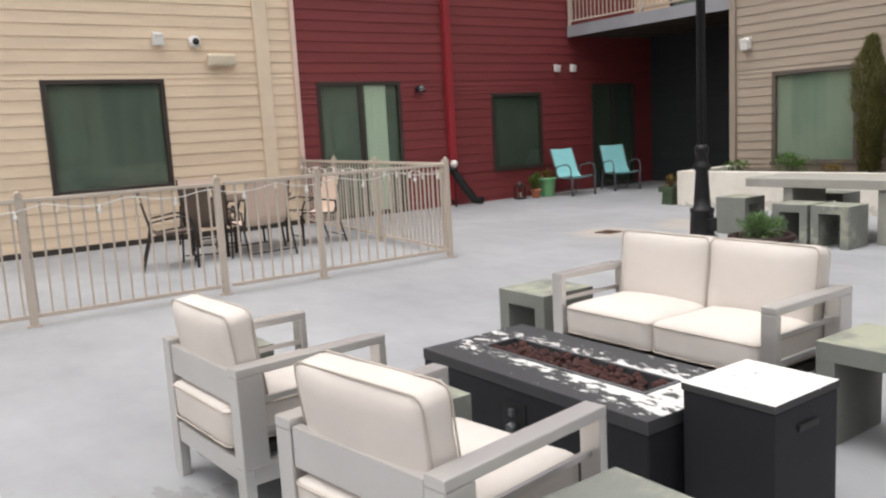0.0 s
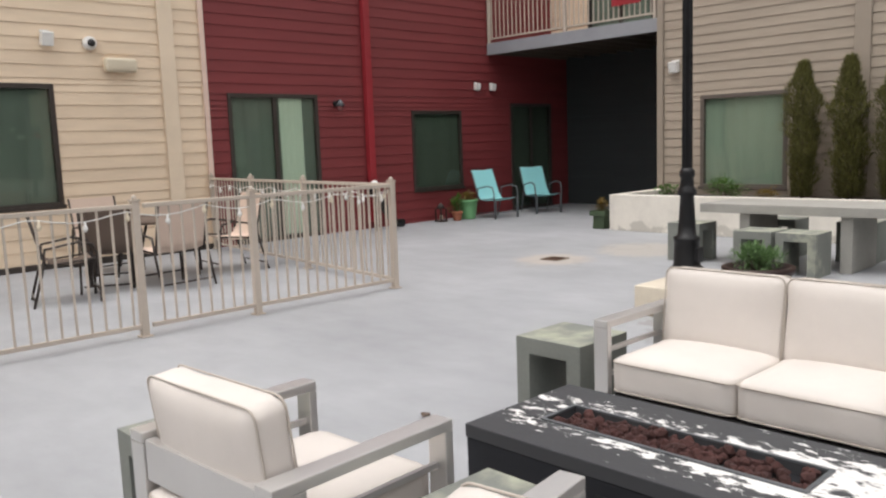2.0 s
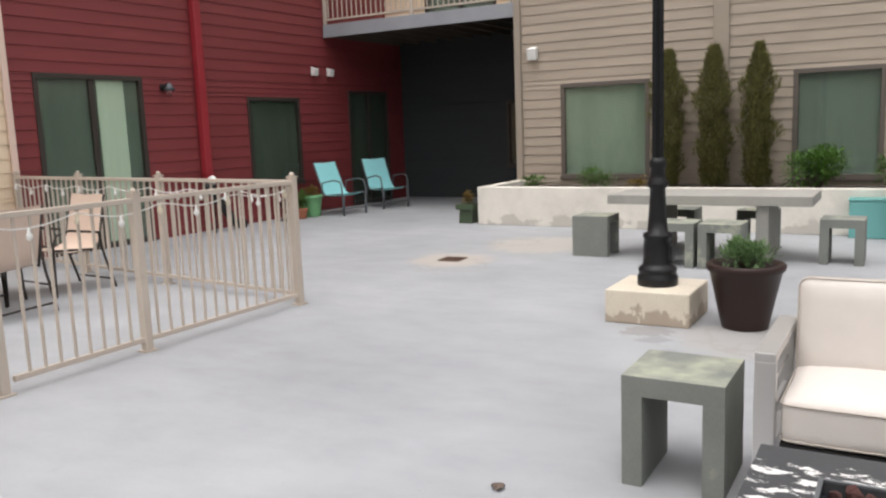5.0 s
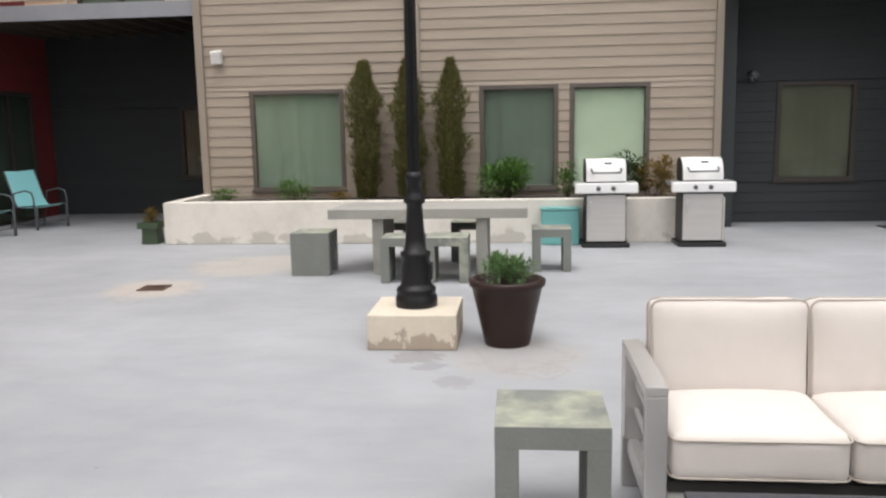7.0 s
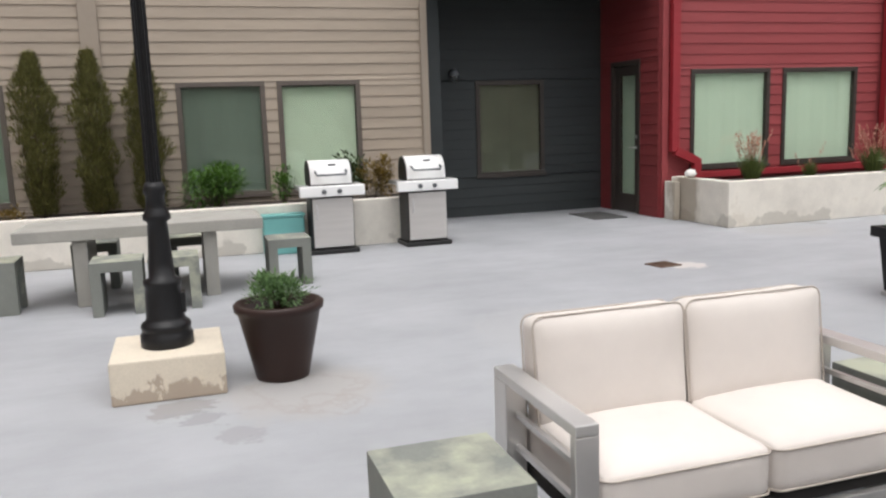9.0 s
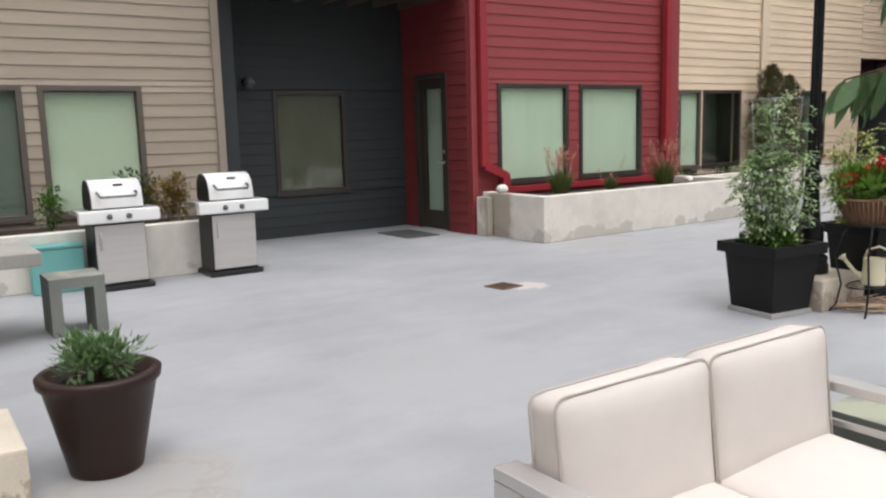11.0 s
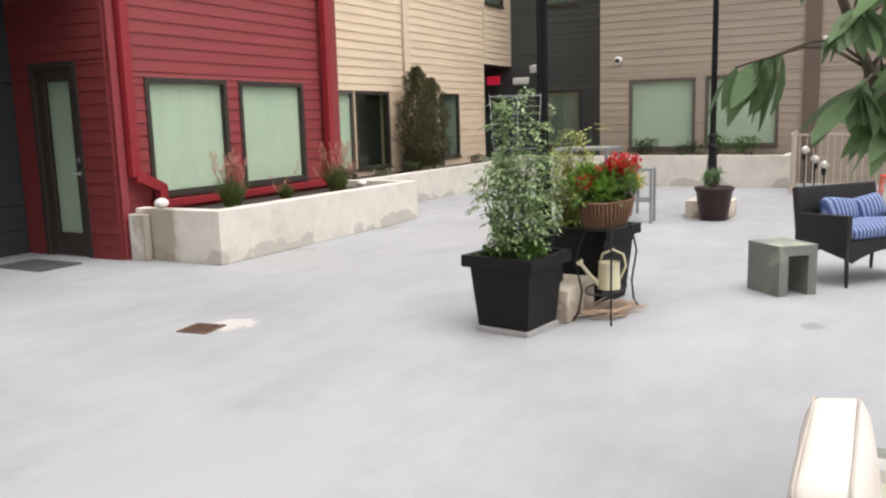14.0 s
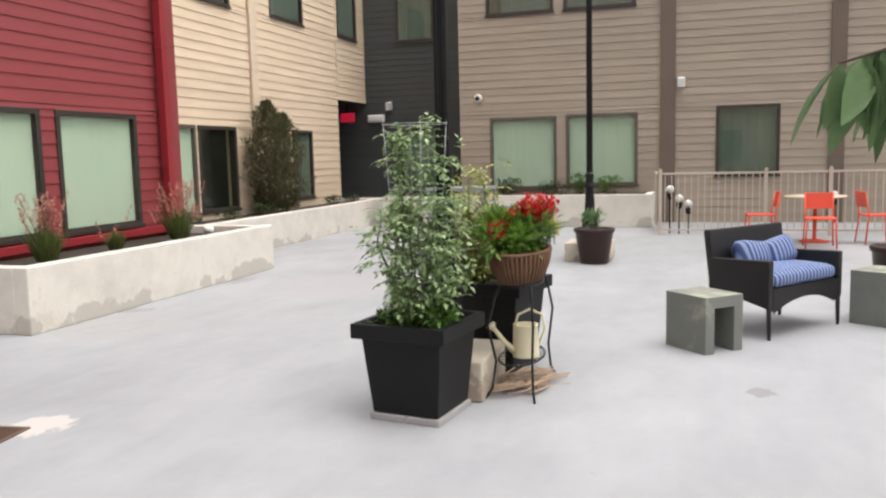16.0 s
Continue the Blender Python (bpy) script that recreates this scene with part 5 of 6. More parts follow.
def tomato(m, r, h, n, label, cage=True, mat=TOMATO):
    p = thing("tomato_plant", label, "plant", m)
    bm, vs, fs = bmesh.new(), [], []
    tips = []
    for i in range(16):
        a, k = random.uniform(0, 6.283), random.uniform(0.1, 1)
        pts = [(0.03 * math.cos(a), 0.03 * math.sin(a), 0)]
        tall = random.uniform(0.5, 1.05) if i > 2 else 1.08
        for j in range(1, 7):
            z = h * j / 6 * random.uniform(0.9, 1.0) * tall * (1 - 0.3 * k)
            q6 = (j / 6) ** 0.55 * (1 - 0.35 * max(0, j - 4) / 2)
            pts.append((r * k * q6 * math.cos(a) + random.uniform(-0.03, 0.03), r * k * q6 * math.sin(a) + random.uniform(-0.03, 0.03), z))
        tube(bm, pts, [0.007, 0.006, 0.006, 0.005, 0.004, 0.003, 0.002], 5)
        tips += [Vector(q) for q in pts[1:]]
    part("stem", bm, HERB, p)
    for i in range(n):
        q = random.choice(tips) + rnd_dir() * random.uniform(0.01, 0.10)
        d = rnd_dir(0.6) + Vector((0, 0, -0.25))
        stem = d.normalized()
        for j in range(5):
            side = stem.cross(Vector((0, 0, 1))) * (1 if j % 2 else -1)
            leaf(vs, fs, q + stem * 0.018 * j, stem * 0.5 + side * (0 if j == 4 else 1) + Vector((0, 0, -0.2)), random.uniform(0.028, 0.066), 0.026)
    leaves_part("foliage", vs, fs, mat, p)
    if cage:
        bm = bmesh.new()
        for z, rr in ((h * 0.35, 0.13), (h * 0.62, 0.15), (h * 0.90, 0.18)):
            tube(bm, [(rr * math.cos(t) , rr * math.sin(t), z) for t in (6.283 * k / 20 for k in range(20))], 0.0022, 5, True)
        for k in range(4):
            a = 0.5 + k * 1.571
            tube(bm, [(0.10 * math.cos(a), 0.10 * math.sin(a), 0), (0.18 * math.cos(a), 0.18 * math.sin(a), h * 0.91)], 0.0022, 5)
        part("wire_cage", bm, GREYMETAL, p, "grey wire tomato cage")
    return p


tomato(pose(6.23, -0.86, 0.49), 0.36, 1.30, 900, "tall leggy tomato plant in a wire cage")
bush("herb_plant", "low green seedlings filling the black planter", pose(6.235, -0.86, 0.49), 0.26, 0.26, 0.14, 700, 0.06, SHRUB, "plant", 10)
tomato(pose(6.20, -2.00, 0.57), 0.30, 0.98, 600, "yellowing tomato plant behind the flower basket", False, YELLOWTOMATO)


def plant_stand():
    s = thing("plant_stand", "black wrought iron plant stand with a round shelf", "plant stand", pose(5.74, -1.52, 0))
    legs = ((0.17, 0.30), (-0.10, 0.33), (-0.10, -0.32), (0.17, -0.30))
    for lx, ly in legs:
        bm = bmesh.new()
        tube(bm, [(lx * 1.15, ly * 1.12, 0.0), (lx * 0.95, ly * 0.95, 0.06), (lx * 0.85, ly * 0.85, 0.22), (lx * 1.05, ly * 1.05, 0.45), (lx * 0.85, ly * 0.85, 0.62), (lx * 0.7, ly * 0.72, 0.68)], 0.008, 7)
        part("leg", bm, BLACKIRON, s)
    for z, k in ((0.20, 0.86), (0.68, 0.85)):
        bm = bmesh.new()
        ring = [(0.035 + 0.16 * k * math.cos(t), 0.34 * k * math.sin(t), z) for t in (6.283 * i / 28 for i in range(28))]
        tube(bm, ring, 0.006, 6, True)
        part("hoop", bm, BLACKIRON, s)
        for i in range(-4, 5):
            y = i * 0.065
            x = 0.16 * k * math.sqrt(max(0, 1 - (y / (0.34 * k)) ** 2))
            bm = bmesh.new()
            tube(bm, [(0.035 - x, y, z), (0.035 + x, y, z)], 0.003, 5)
            part("shelf_wire", bm, BLACKIRON, s)


plant_stand()
basket = thing("flower_basket", "brown oval wicker basket trough on the plant stand", "basket", pose(5.78, -1.52, 0.69))
bm = bmesh.new()
lathe(bm, [(0.13, 0), (0.165, 0.10), (0.18, 0.18), (0.19, 0.185), (0.19, 0.20), (0.165, 0.20), (0.15, 0.13)], 36, Matrix.Diagonal((1, 2.0, 1, 1)))
part("basket_wall", bm, BASKET, basket)
for i in range(44):
    a = 6.283 * i / 44
    bm = bmesh.new()
    tube(bm, [(0.134 * math.cos(a), 0.268 * math.sin(a), 0.005), (0.17 * math.cos(a), 0.34 * math.sin(a), 0.10), (0.186 * math.cos(a), 0.37 * math.sin(a), 0.185)], 0.008, 5)
    part("cane", bm, BASKET, basket)
boxes_part("soil", [(-0.11, 0.11, -0.22, 0.22, 0.125, 0.16)], SOIL, basket)
bush("flowering_plant", "leafy green bedding plant in the basket", pose(5.78, -1.52, 0.83), 0.24, 0.40, 0.26, 1300, 0.075, BEDDING, "flowers", 14, 0.4, 0.5)


def blossoms(label, m, rx, ry, h, n, material, size=0.03):
    f = thing("blossoms", label, "flowers", m)
    vs, fs, bm = [], [], bmesh.new()
    for i in range(n):
        c = Vector((random.uniform(-rx, rx), random.uniform(-ry, ry), h * random.uniform(0.45, 1)))
        tube(bm, [(c.x, c.y, 0), tuple(c)], 0.003, 4)
        for j in range(34):
            q = c + Vector((random.gauss(0, 0.016), random.gauss(0, 0.016), random.uniform(-0.03, 0.07)))
            leaf(vs, fs, q, rnd_dir() + Vector((0, 0, 0.7)), size * random.uniform(0.6, 1.2), size * 0.7)
    part("stalks", bm, HERB, f)
    leaves_part("petals", vs, fs, material, f)


blossoms("bright red salvia blossoms standing in the basket", pose(5.70, -1.62, 0.95), 0.12, 0.20, 0.20, 26, REDFLOWER)
blossoms("small orange red blossoms in the basket", pose(5.86, -1.30, 0.95), 0.06, 0.08, 0.06, 5, REDFLOWER)
blossoms("small yellow blossoms at the basket's end", pose(5.68, -1.86, 0.88), 0.08, 0.06, 0.13, 12, YELLOWFLOWER, 0.025)

can = thing("watering_can", "cream enamel watering can on the stand's lower shelf", "watering can", pose(5.74, -1.47, 0.208, 0, 0, -58))
bm = bmesh.new()
lathe(bm, [(0.085, 0), (0.085, 0.01), (0.078, 0.20), (0.082, 0.205), (0.07, 0.205), (0.068, 0.18)], 24)
part("can_body", bm, CREAMCAN, can)
bm = bmesh.new()
tube(bm, [(0.0, 0.08, 0.04), (0.0, 0.14, 0.10), (0.0, 0.21, 0.19)], [0.022, 0.016, 0.014], 10)
lathe(bm, [(0.014, 0), (0.032, 0.03), (0.03, 0.036)], 14, pose(0.0, 0.21, 0.19, -40))
part("spout", bm, CREAMCAN, can)
bm = bmesh.new()
tube(bm, [(0, 0.07, 0.20), (0, 0.05, 0.27), (0, -0.03, 0.30), (0, -0.11, 0.26), (0, -0.13, 0.17), (0, -0.08, 0.06)], 0.008, 8)
part("handle", bm, CREAMCAN, can)
stalks = thing("dried_stalks", "loose bundle of dried plant stalks lying on the deck", "debris", pose(5.74, -1.50, 0.0), kind="stuff")
bm = bmesh.new()
for i in range(60):
    a, c = random.uniform(-0.6, 0.6) + 1.1, Vector((random.uniform(-0.15, 0.15), random.uniform(-0.22, 0.2), random.uniform(0.012, 0.07)))
    d = Vector((math.cos(a), math.sin(a), random.uniform(-0.03, 0.03))) * random.uniform(0.08, 0.2)
    tube(bm, [tuple(c - d), tuple(c + d + Vector((0, 0, 0.01)))], random.uniform(0.003, 0.007), 5)
part("stalks", bm, DRIEDSTRAW, stalks)


# ---- grills, bin ----
def grill(m):
    g = thing("gas_grill", "stainless gas grill cart with a closed pale lid", "grill", m, "gas grills")
    boxes_part("bottom_tray", [(-0.29, 0.29, -0.24, 0.24, 0.0, 0.055)], BLACKPLASTIC, g, "black plastic base", bevel=0.015)
    boxes_part("cabinet", [(-0.245, 0.245, -0.19, 0.21, 0.056, 0.66)], BLACKPLASTIC, g, bevel=0.005)
    d = boxes_part("cabinet_door", [(-0.235, 0.235, -0.215, -0.192, 0.08, 0.65)], GREYDOOR, g, "grey steel cabinet door", bevel=0.006)
    bm = bmesh.new()
    tube(bm, [(-0.19, -0.216, 0.42), (-0.19, -0.24, 0.43), (-0.19, -0.24, 0.57), (-0.19, -0.216, 0.58)], 0.007, 7)
    part("handle", bm, STAINLESS, d)
    boxes_part("control_panel", [(-0.38, 0.38, -0.26, -0.17, 0.675, 0.80)], SKYWHITESTEEL, g, "steel control panel coloured white for its sky reflection", bevel=0.015)
    boxes_part("side_shelf", [(-0.385, -0.25, -0.168, 0.16, 0.755, 0.80)], STAINLESS, g, bevel=0.008)
    boxes_part("side_shelf", [(0.25, 0.385, -0.168, 0.16, 0.755, 0.80)], STAINLESS, g, bevel=0.008)
    boxes_part("firebox", [(-0.245, 0.245, -0.165, 0.19, 0.665, 0.815)], BLACKPLASTIC, g, bevel=0.008)
    for x in (-0.10, 0.08):
        bm = bmesh.new()
        lathe(bm, [(0.028, 0), (0.028, 0.008), (0.020, 0.012), (0.018, 0.035), (0.015, 0.038)], 18, pose(x, -0.26, 0.735, 90))
        part("knob", bm, GREYTUBE, g, "grey control knob")
    bm = bmesh.new()
    prof = [(-0.19, 0.816), (-0.185, 0.89), (-0.155, 0.99), (-0.09, 1.06), (0.0, 1.09), (0.10, 1.075), (0.17, 1.01), (0.19, 0.92), (0.19, 0.816)]
    a = [bm.verts.new((-0.24, y, z)) for y, z in prof]
    b = [bm.verts.new((0.24, y, z)) for y, z in prof]
    for i in range(len(prof) - 1):
        bm.faces.new((a[i], a[i + 1], b[i + 1], b[i])).smooth = True
    bm.faces.new(a)
    bm.faces.new(b[::-1])
    lid = part("lid", bm, SKYWHITESTEEL, g, "steel lid coloured white for its sky reflection")
    for s in (-1, 1):
        bm = bmesh.new()
        pr = [(s * 0.2405, y, z) for y, z in prof]
        pr2 = [(s * 0.25, y, z) for y, z in prof]
        va, vb = [bm.verts.new(p) for p in pr], [bm.verts.new(p) for p in pr2]
        for i in range(len(prof)):
            bm.faces.new((va[i], va[(i + 1) % len(prof)], vb[(i + 1) % len(prof)], vb[i]))
        bm.faces.new(va)
        bm.faces.new(vb[::-1])
        part("end_cap", bm, BLACKPLASTIC, lid, "black lid end cap")
    bm = bmesh.new()
    tube(bm, [(-0.18, -0.15, 0.97), (-0.18, -0.215, 0.955), (-0.165, -0.235, 0.925), (0.165, -0.235, 0.925), (0.18, -0.215, 0.955), (0.18, -0.15, 0.97)], 0.012, 8)
    part("lid_handle", bm, GREYTUBE, lid, "grey tubular lid handle")
    boxes_part("badge", [(-0.02, 0.07, -0.135, -0.105, 1.025, 1.045)], GREYTUBE, lid, "small grey badge")
    return g


first = grill(pose(11.02, 2.955, 0, 0, 0, -90))
copy_thing(first, pose(11.06, 1.79, 0, 0, 0, -90))
bin_ = thing("storage_bin", "teal plastic bin against the planter", "bin", pose(11.15, 3.50, 0))
boxes_part("bin_body", [(-0.10, 0.10, -0.24, 0.24, 0.0, 0.44)], TEAL, bin_, bevel=0.02)
boxes_part("bin_lid", [(-0.11, 0.11, -0.25, 0.25, 0.441, 0.475)], TEAL, bin_, bevel=0.012)


# ---- chairs and tables further off ----
def sling_chair(name, label, m, tube_mat, sling_mat, seat_h=0.40, back=0.92, recline=0.30, group="", w=0.54):
    c = thing(name, label, "chair", m, group)
    h = w / 2
    for s in (-1, 1):
        bm = bmesh.new()
        tube(bm, [(s * h, 0.20 + recline, back), (s * h, 0.20, seat_h - 0.02), (s * h, -0.25, seat_h + 0.02), (s * h, -0.30, seat_h - 0.02), (s * h, -0.28, 0.0)], 0.013, 8)
        part("side_frame", bm, tube_mat, c)
        bm = bmesh.new()
        tube(bm, [(s * (h + 0.03), 0.34, 0.0), (s * (h + 0.03), 0.24, 0.35), (s * (h + 0.03), 0.20, 0.58), (s * (h + 0.03), -0.10, 0.63), (s * (h + 0.03), -0.24, 0.60), (s * (h + 0.03), -0.28, 0.50), (s * (h + 0.02), -0.29, 0.0)], 0.013, 8)
        part("arm_and_leg", bm, tube_mat, c)
    for y, z in ((0.33, 0.08), (-0.28, 0.12)):
        bm = bmesh.new()
        tube(bm, [(-h, y, z), (h, y, z)], 0.010, 7)
        part("stretcher", bm, tube_mat, c)
    bm = bmesh.new()
    line = [(0.20 + recline * (1 - k / 6), seat_h + (back - seat_h) * (1 - k / 6)) for k in range(6)] + [(0.17, seat_h + 0.005), (0.08, seat_h - 0.025), (-0.1, seat_h - 0.02), (-0.24, seat_h + 0.02)]
    for off in (0.004, -0.004):
        rows = [[bm.verts.new((x, y, z + off - (0.012 if i == 1 else 0))) for i, x in enumerate((-h, 0, h))] for y, z in line]
        for a, b in zip(rows, rows[1:]):
            for i in range(2):
                bm.faces.new((a[i], a[i + 1], b[i + 1], b[i])).smooth = True
    part("sling", bm, sling_mat, c, "stretched fabric sling")
    return c


aq = sling_chair("sling_chair", "aqua fabric sling lounge chair with grey tube frame", pose(12.08, 11.98, 0, 0, 0, -8), GREYTUBE, AQUA, 0.37, 0.93, 0.24, group="aqua sling chairs")
copy_thing(aq, pose(13.32, 11.86, 0, 0, 0, -22))
br = sling_chair("patio_chair", "brown framed patio chair with a dark sling", pose(3.30, 10.05, 0, 0, 0, 75), BROWNTUBE, BROWNSLING, 0.43, 0.93, 0.12, "patio dining chairs")
copy_thing(br, pose(3.93, 10.43, 0, 0, 0, 152))
tn = sling_chair("patio_chair", "brown framed patio chair with a tan sling", pose(4.40, 9.96, 0, 0, 0, 186), BROWNTUBE, TANSLING, 0.43, 0.95, 0.12, "patio dining chairs", 0.6)
copy_thing(tn, pose(5.45, 10.5, 0, 0, 0, -95))
copy_thing(tn, pose(4.4, 11.75, 0, 0, 0, 5))
pt = thing("patio_table", "round brown patio table inside the fence", "table", pose(4.62, 10.80, 0))
bm = bmesh.new()
lathe(bm, [(0.58, 0.68), (0.60, 0.695), (0.60, 0.715), (0.02, 0.72)], 36)
part("tabletop", bm, BROWNSLING, pt)
for k in range(4):
    a = 0.78 + k * 1.571
    bm = bmesh.new()
    tube(bm, [(0.50 * math.cos(a), 0.50 * math.sin(a), 0), (0.45 * math.cos(a), 0.45 * math.sin(a), 0.4), (0.25 * math.cos(a), 0.25 * math.sin(a), 0.68)], 0.016, 8)
    part("leg", bm, BROWNTUBE, pt)


def red_chair(m):
    c = thing("metal_chair", "orange red metal cafe chair", "chair", m, "orange red cafe chairs")
    for x in (-0.19, 0.19):
        for y in (-0.19, 0.19):
            bm = bmesh.new()
            tube(bm, [(x * 1.1, y * 1.15, 0), (x, y, 0.43)] if y < 0 else [(x * 1.1, y * 1.25, 0), (x, y, 0.43), (x, y * 1.35, 0.80)], 0.012, 7)
            part("leg", bm, ORANGE, c)
    bm = bmesh.new()
    box(bm, -0.21, 0.21, -0.21, 0.21, 0.425, 0.445)
    part("seat", bm, ORANGE, c, bevel=0.008)
    bm = bmesh.new()
    box(bm, -0.20, 0.20, -0.008, 0.008, -0.12, 0.12, pose(0, 0.245, 0.68, -9))
    part("backrest", bm, ORANGE, c, bevel=0.006)
    return c


rc = red_chair(pose(2.98, -9.55, 0, 0, 0, 178))
copy_thing(rc, pose(3.75, -10.3, 0, 0, 0, 95))
copy_thing(rc, pose(2.10, -10.2, 0, 0, 0, -80))
ct = thing("cafe_table", "round pale cafe table among red chairs", "table", pose(2.95, -10.35, 0))
bm = bmesh.new()
lathe(bm, [(0.44, 0.70), (0.45, 0.71), (0.45, 0.725), (0.02, 0.73)], 32)
part("tabletop", bm, CREAMPLASTIC, ct)
bm = bmesh.new()
lathe(bm, [(0.22, 0), (0.22, 0.02), (0.03, 0.05), (0.03, 0.70)], 20)
part("pedestal", bm, ORANGE, ct)


def wicker_seat():
    s = thing("wicker_loveseat", "black resin wicker loveseat with blue striped cushions", "loveseat", pose(4.09, -3.665, 0, 0, 0, -129))
    w, d = 0.50, 0.28
    for sx in (-1, 1):
        bm = bmesh.new()
        a = [(sx * w, -d, 0.24), (sx * w, -d, 0.62), (sx * w, d, 0.60), (sx * w, d, 0.20), (sx * w, 0.0, 0.30)]
        va = [bm.verts.new(p) for p in a]
        vb = [bm.verts.new((p[0] - sx * 0.06, p[1], p[2])) for p in a]
        n = len(a)
        for i in range(n):
            bm.faces.new((va[i], va[(i + 1) % n], vb[(i + 1) % n], vb[i]))
        bm.faces.new(va)
        bm.faces.new(vb[::-1])
        part("arm_panel", bm, WICKERBLACK, s, bevel=0.012)
        for y in (-d + 0.02, d - 0.02):
            bm = bmesh.new()
            tube(bm, [(sx * (w - 0.03), y, 0.34), (sx * (w - 0.03), y * 1.04, 0.0)], [0.022, 0.014], 8)
            part("leg", bm, WICKERBLACK, s)
    bm = bmesh.new()
    k = 10
    top = [(-w + 0.06 + (2 * w - 0.12) * i / k, 0.40) for i in range(k + 1)]
    low = [(x, 0.20 + 0.10 * (1 - (x / (w - 0.06)) ** 2)) for x, _ in top]
    for y in (-d, -d + 0.03):
        va, vb = [bm.verts.new((x, y, z)) for x, z in top], [bm.verts.new((x, y, z)) for x, z in low]
        for i in range(k):
            bm.faces.new((va[i], va[i + 1], vb[i + 1], vb[i]))
    part("front_apron", bm, WICKERBLACK, s)
    boxes_part("seat_deck", [(-w + 0.061, w - 0.061, -d + 0.031, d - 0.03, 0.37, 0.40)], WICKERBLACK, s)
    bm = bmesh.new()
    box(bm, -w + 0.005, w - 0.005, -0.03, 0.03, 0, 0.45, pose(0, d - 0.03, 0.38, -8))
    part("backrest", bm, WICKERBLACK, s, bevel=0.015)
    bm = bmesh.new()
    pad(bm, 2 * w - 0.13, 0.50, 0.12, 0.05, 0.03, pose(0, -0.03, 0.455))
    part("seat_cushion", bm, STRIPES, s, "blue striped seat cushion")
    for x, t in ((-0.14, 6), (0.20, -10)):
        bm = bmesh.new()
        pad(bm, 0.38, 0.25, 0.13, 0.06, 0.04, pose(x, 0.13, 0.60, 66, t, 0))
        part("throw_pillow", bm, STRIPES, s, "blue striped throw pillow")


wicker_seat()
bp = round_pot(pose(2.9, -4.9, 0), "dark brown pot near the wicker seat", 0.2, 0.26, 0.55, BROWNPOT)


def bar_stool(m):
    s = thing("bar_stool", "grey metal backless bar stool", "stool", m, "grey metal bar stools")
    for x in (-0.2, 0.2):
        for y in (-0.18, 0.18):
            boxes_part("leg", [(x - 0.018, x + 0.018, y - 0.018, y + 0.018, 0, 0.73)], GREYMETAL, s)
    boxes_part("seat", [(-0.22, 0.22, -0.2, 0.2, 0.731, 0.765)], GREYMETAL, s, bevel=0.005)
    for y in (-0.192, 0.168):
        boxes_part("footrest", [(-0.182, 0.182, y, y + 0.024, 0.30, 0.33)], GREYMETAL, s)
    return s


bs = bar_stool(pose(6.98, -6.95, 0, 0, 0, 6))
copy_thing(bs, pose(7.45, -7.75, 0, 0, 0, 0))
bt = thing("bar_table", "tall grey metal bar table", "table", pose(7.75, -7.05, 0))
boxes_part("tabletop", [(-0.40, 0.40, -0.35, 0.35, 1.02, 1.06)], GREYMETAL, bt, bevel=0.005)
for x in (-0.37, 0.37):
    for y in (-0.31, 0.31):
        boxes_part("leg", [(x - 0.022, x + 0.022, y - 0.022, y + 0.022, 0, 1.019)], GREYMETAL, bt)

# pots by the red wall and the planter's end
p = round_pot(pose(11.66, 12.36, 0), "bright green glazed pot by the red wall", 0.14, 0.19, 0.38, LIMEPOT)
bush("potted_flowers", "orange and green flowering plant in the green pot", pose(11.66, 12.36, 0.30), 0.16, 0.16, 0.2, 320, 0.06, GOLDSHRUB, "plant")
round_pot(pose(11.30, 12.30, 0), "small terracotta pot by the red wall", 0.07, 0.10, 0.18, TERRACOTTA)
bush("potted_flowers", "green plant in the terracotta pot", pose(11.30, 12.30, 0.12), 0.13, 0.13, 0.32, 260, 0.07, SHRUB, "plant")
ln = thing("lantern", "small dark metal lantern on the deck", "lantern", pose(10.98, 12.42, 0))
for x in (-0.07, 0.07):
    for y in (-0.07, 0.07):
        boxes_part("post", [(x - 0.01, x + 0.01, y - 0.01, y + 0.01, 0.03, 0.25)], BROWNTUBE, ln)
boxes_part("base", [(-0.09, 0.09, -0.09, 0.09, 0, 0.03)], BROWNTUBE, ln, bevel=0.004)
bm = bmesh.new()
lathe(bm, [(0.12, 0.251), (0.05, 0.33), (0.012, 0.36)], 4)
part("roof", bm, BROWNTUBE, ln)
bm = bmesh.new()
lathe(bm, [(0.03, 0.031), (0.03, 0.13)], 12)
part("candle", bm, CREAMPLASTIC, ln)
p = square_pot(pose(11.42, 9.06, 0), "small green square pot at the planter's corner", 0.115, 0.125, 0.30)
for ch in p.children:
    if ch.name.startswith("pot"):
        ch.data.materials[0] = GREENPOT
bush("potted_flowers", "reddish green plant in the green pot", pose(11.42, 9.06, 0.25), 0.11, 0.11, 0.2, 200, 0.06, GOLDSHRUB, "plant")


# ---- wall fixtures ----
def camera_dome(m):
    f = thing("security_camera", "white dome security camera on the wall", "camera", m, "security cameras")
    bm = bmesh.new()
    lathe(bm, [(0.095, 0), (0.095, 0.03), (0.085, 0.06), (0.06, 0.085)], 20, pose(0, 0, 0, 90))
    part("housing", bm, WHITEPLASTIC, f)
    bm = bmesh.new()
    lathe(bm, [(0.055, 0.08), (0.045, 0.11), (0.012, 0.128)], 16, pose(0, 0, 0, 90))
    part("lens_dome", bm, BLACKPLASTIC, f, "dark lens dome")


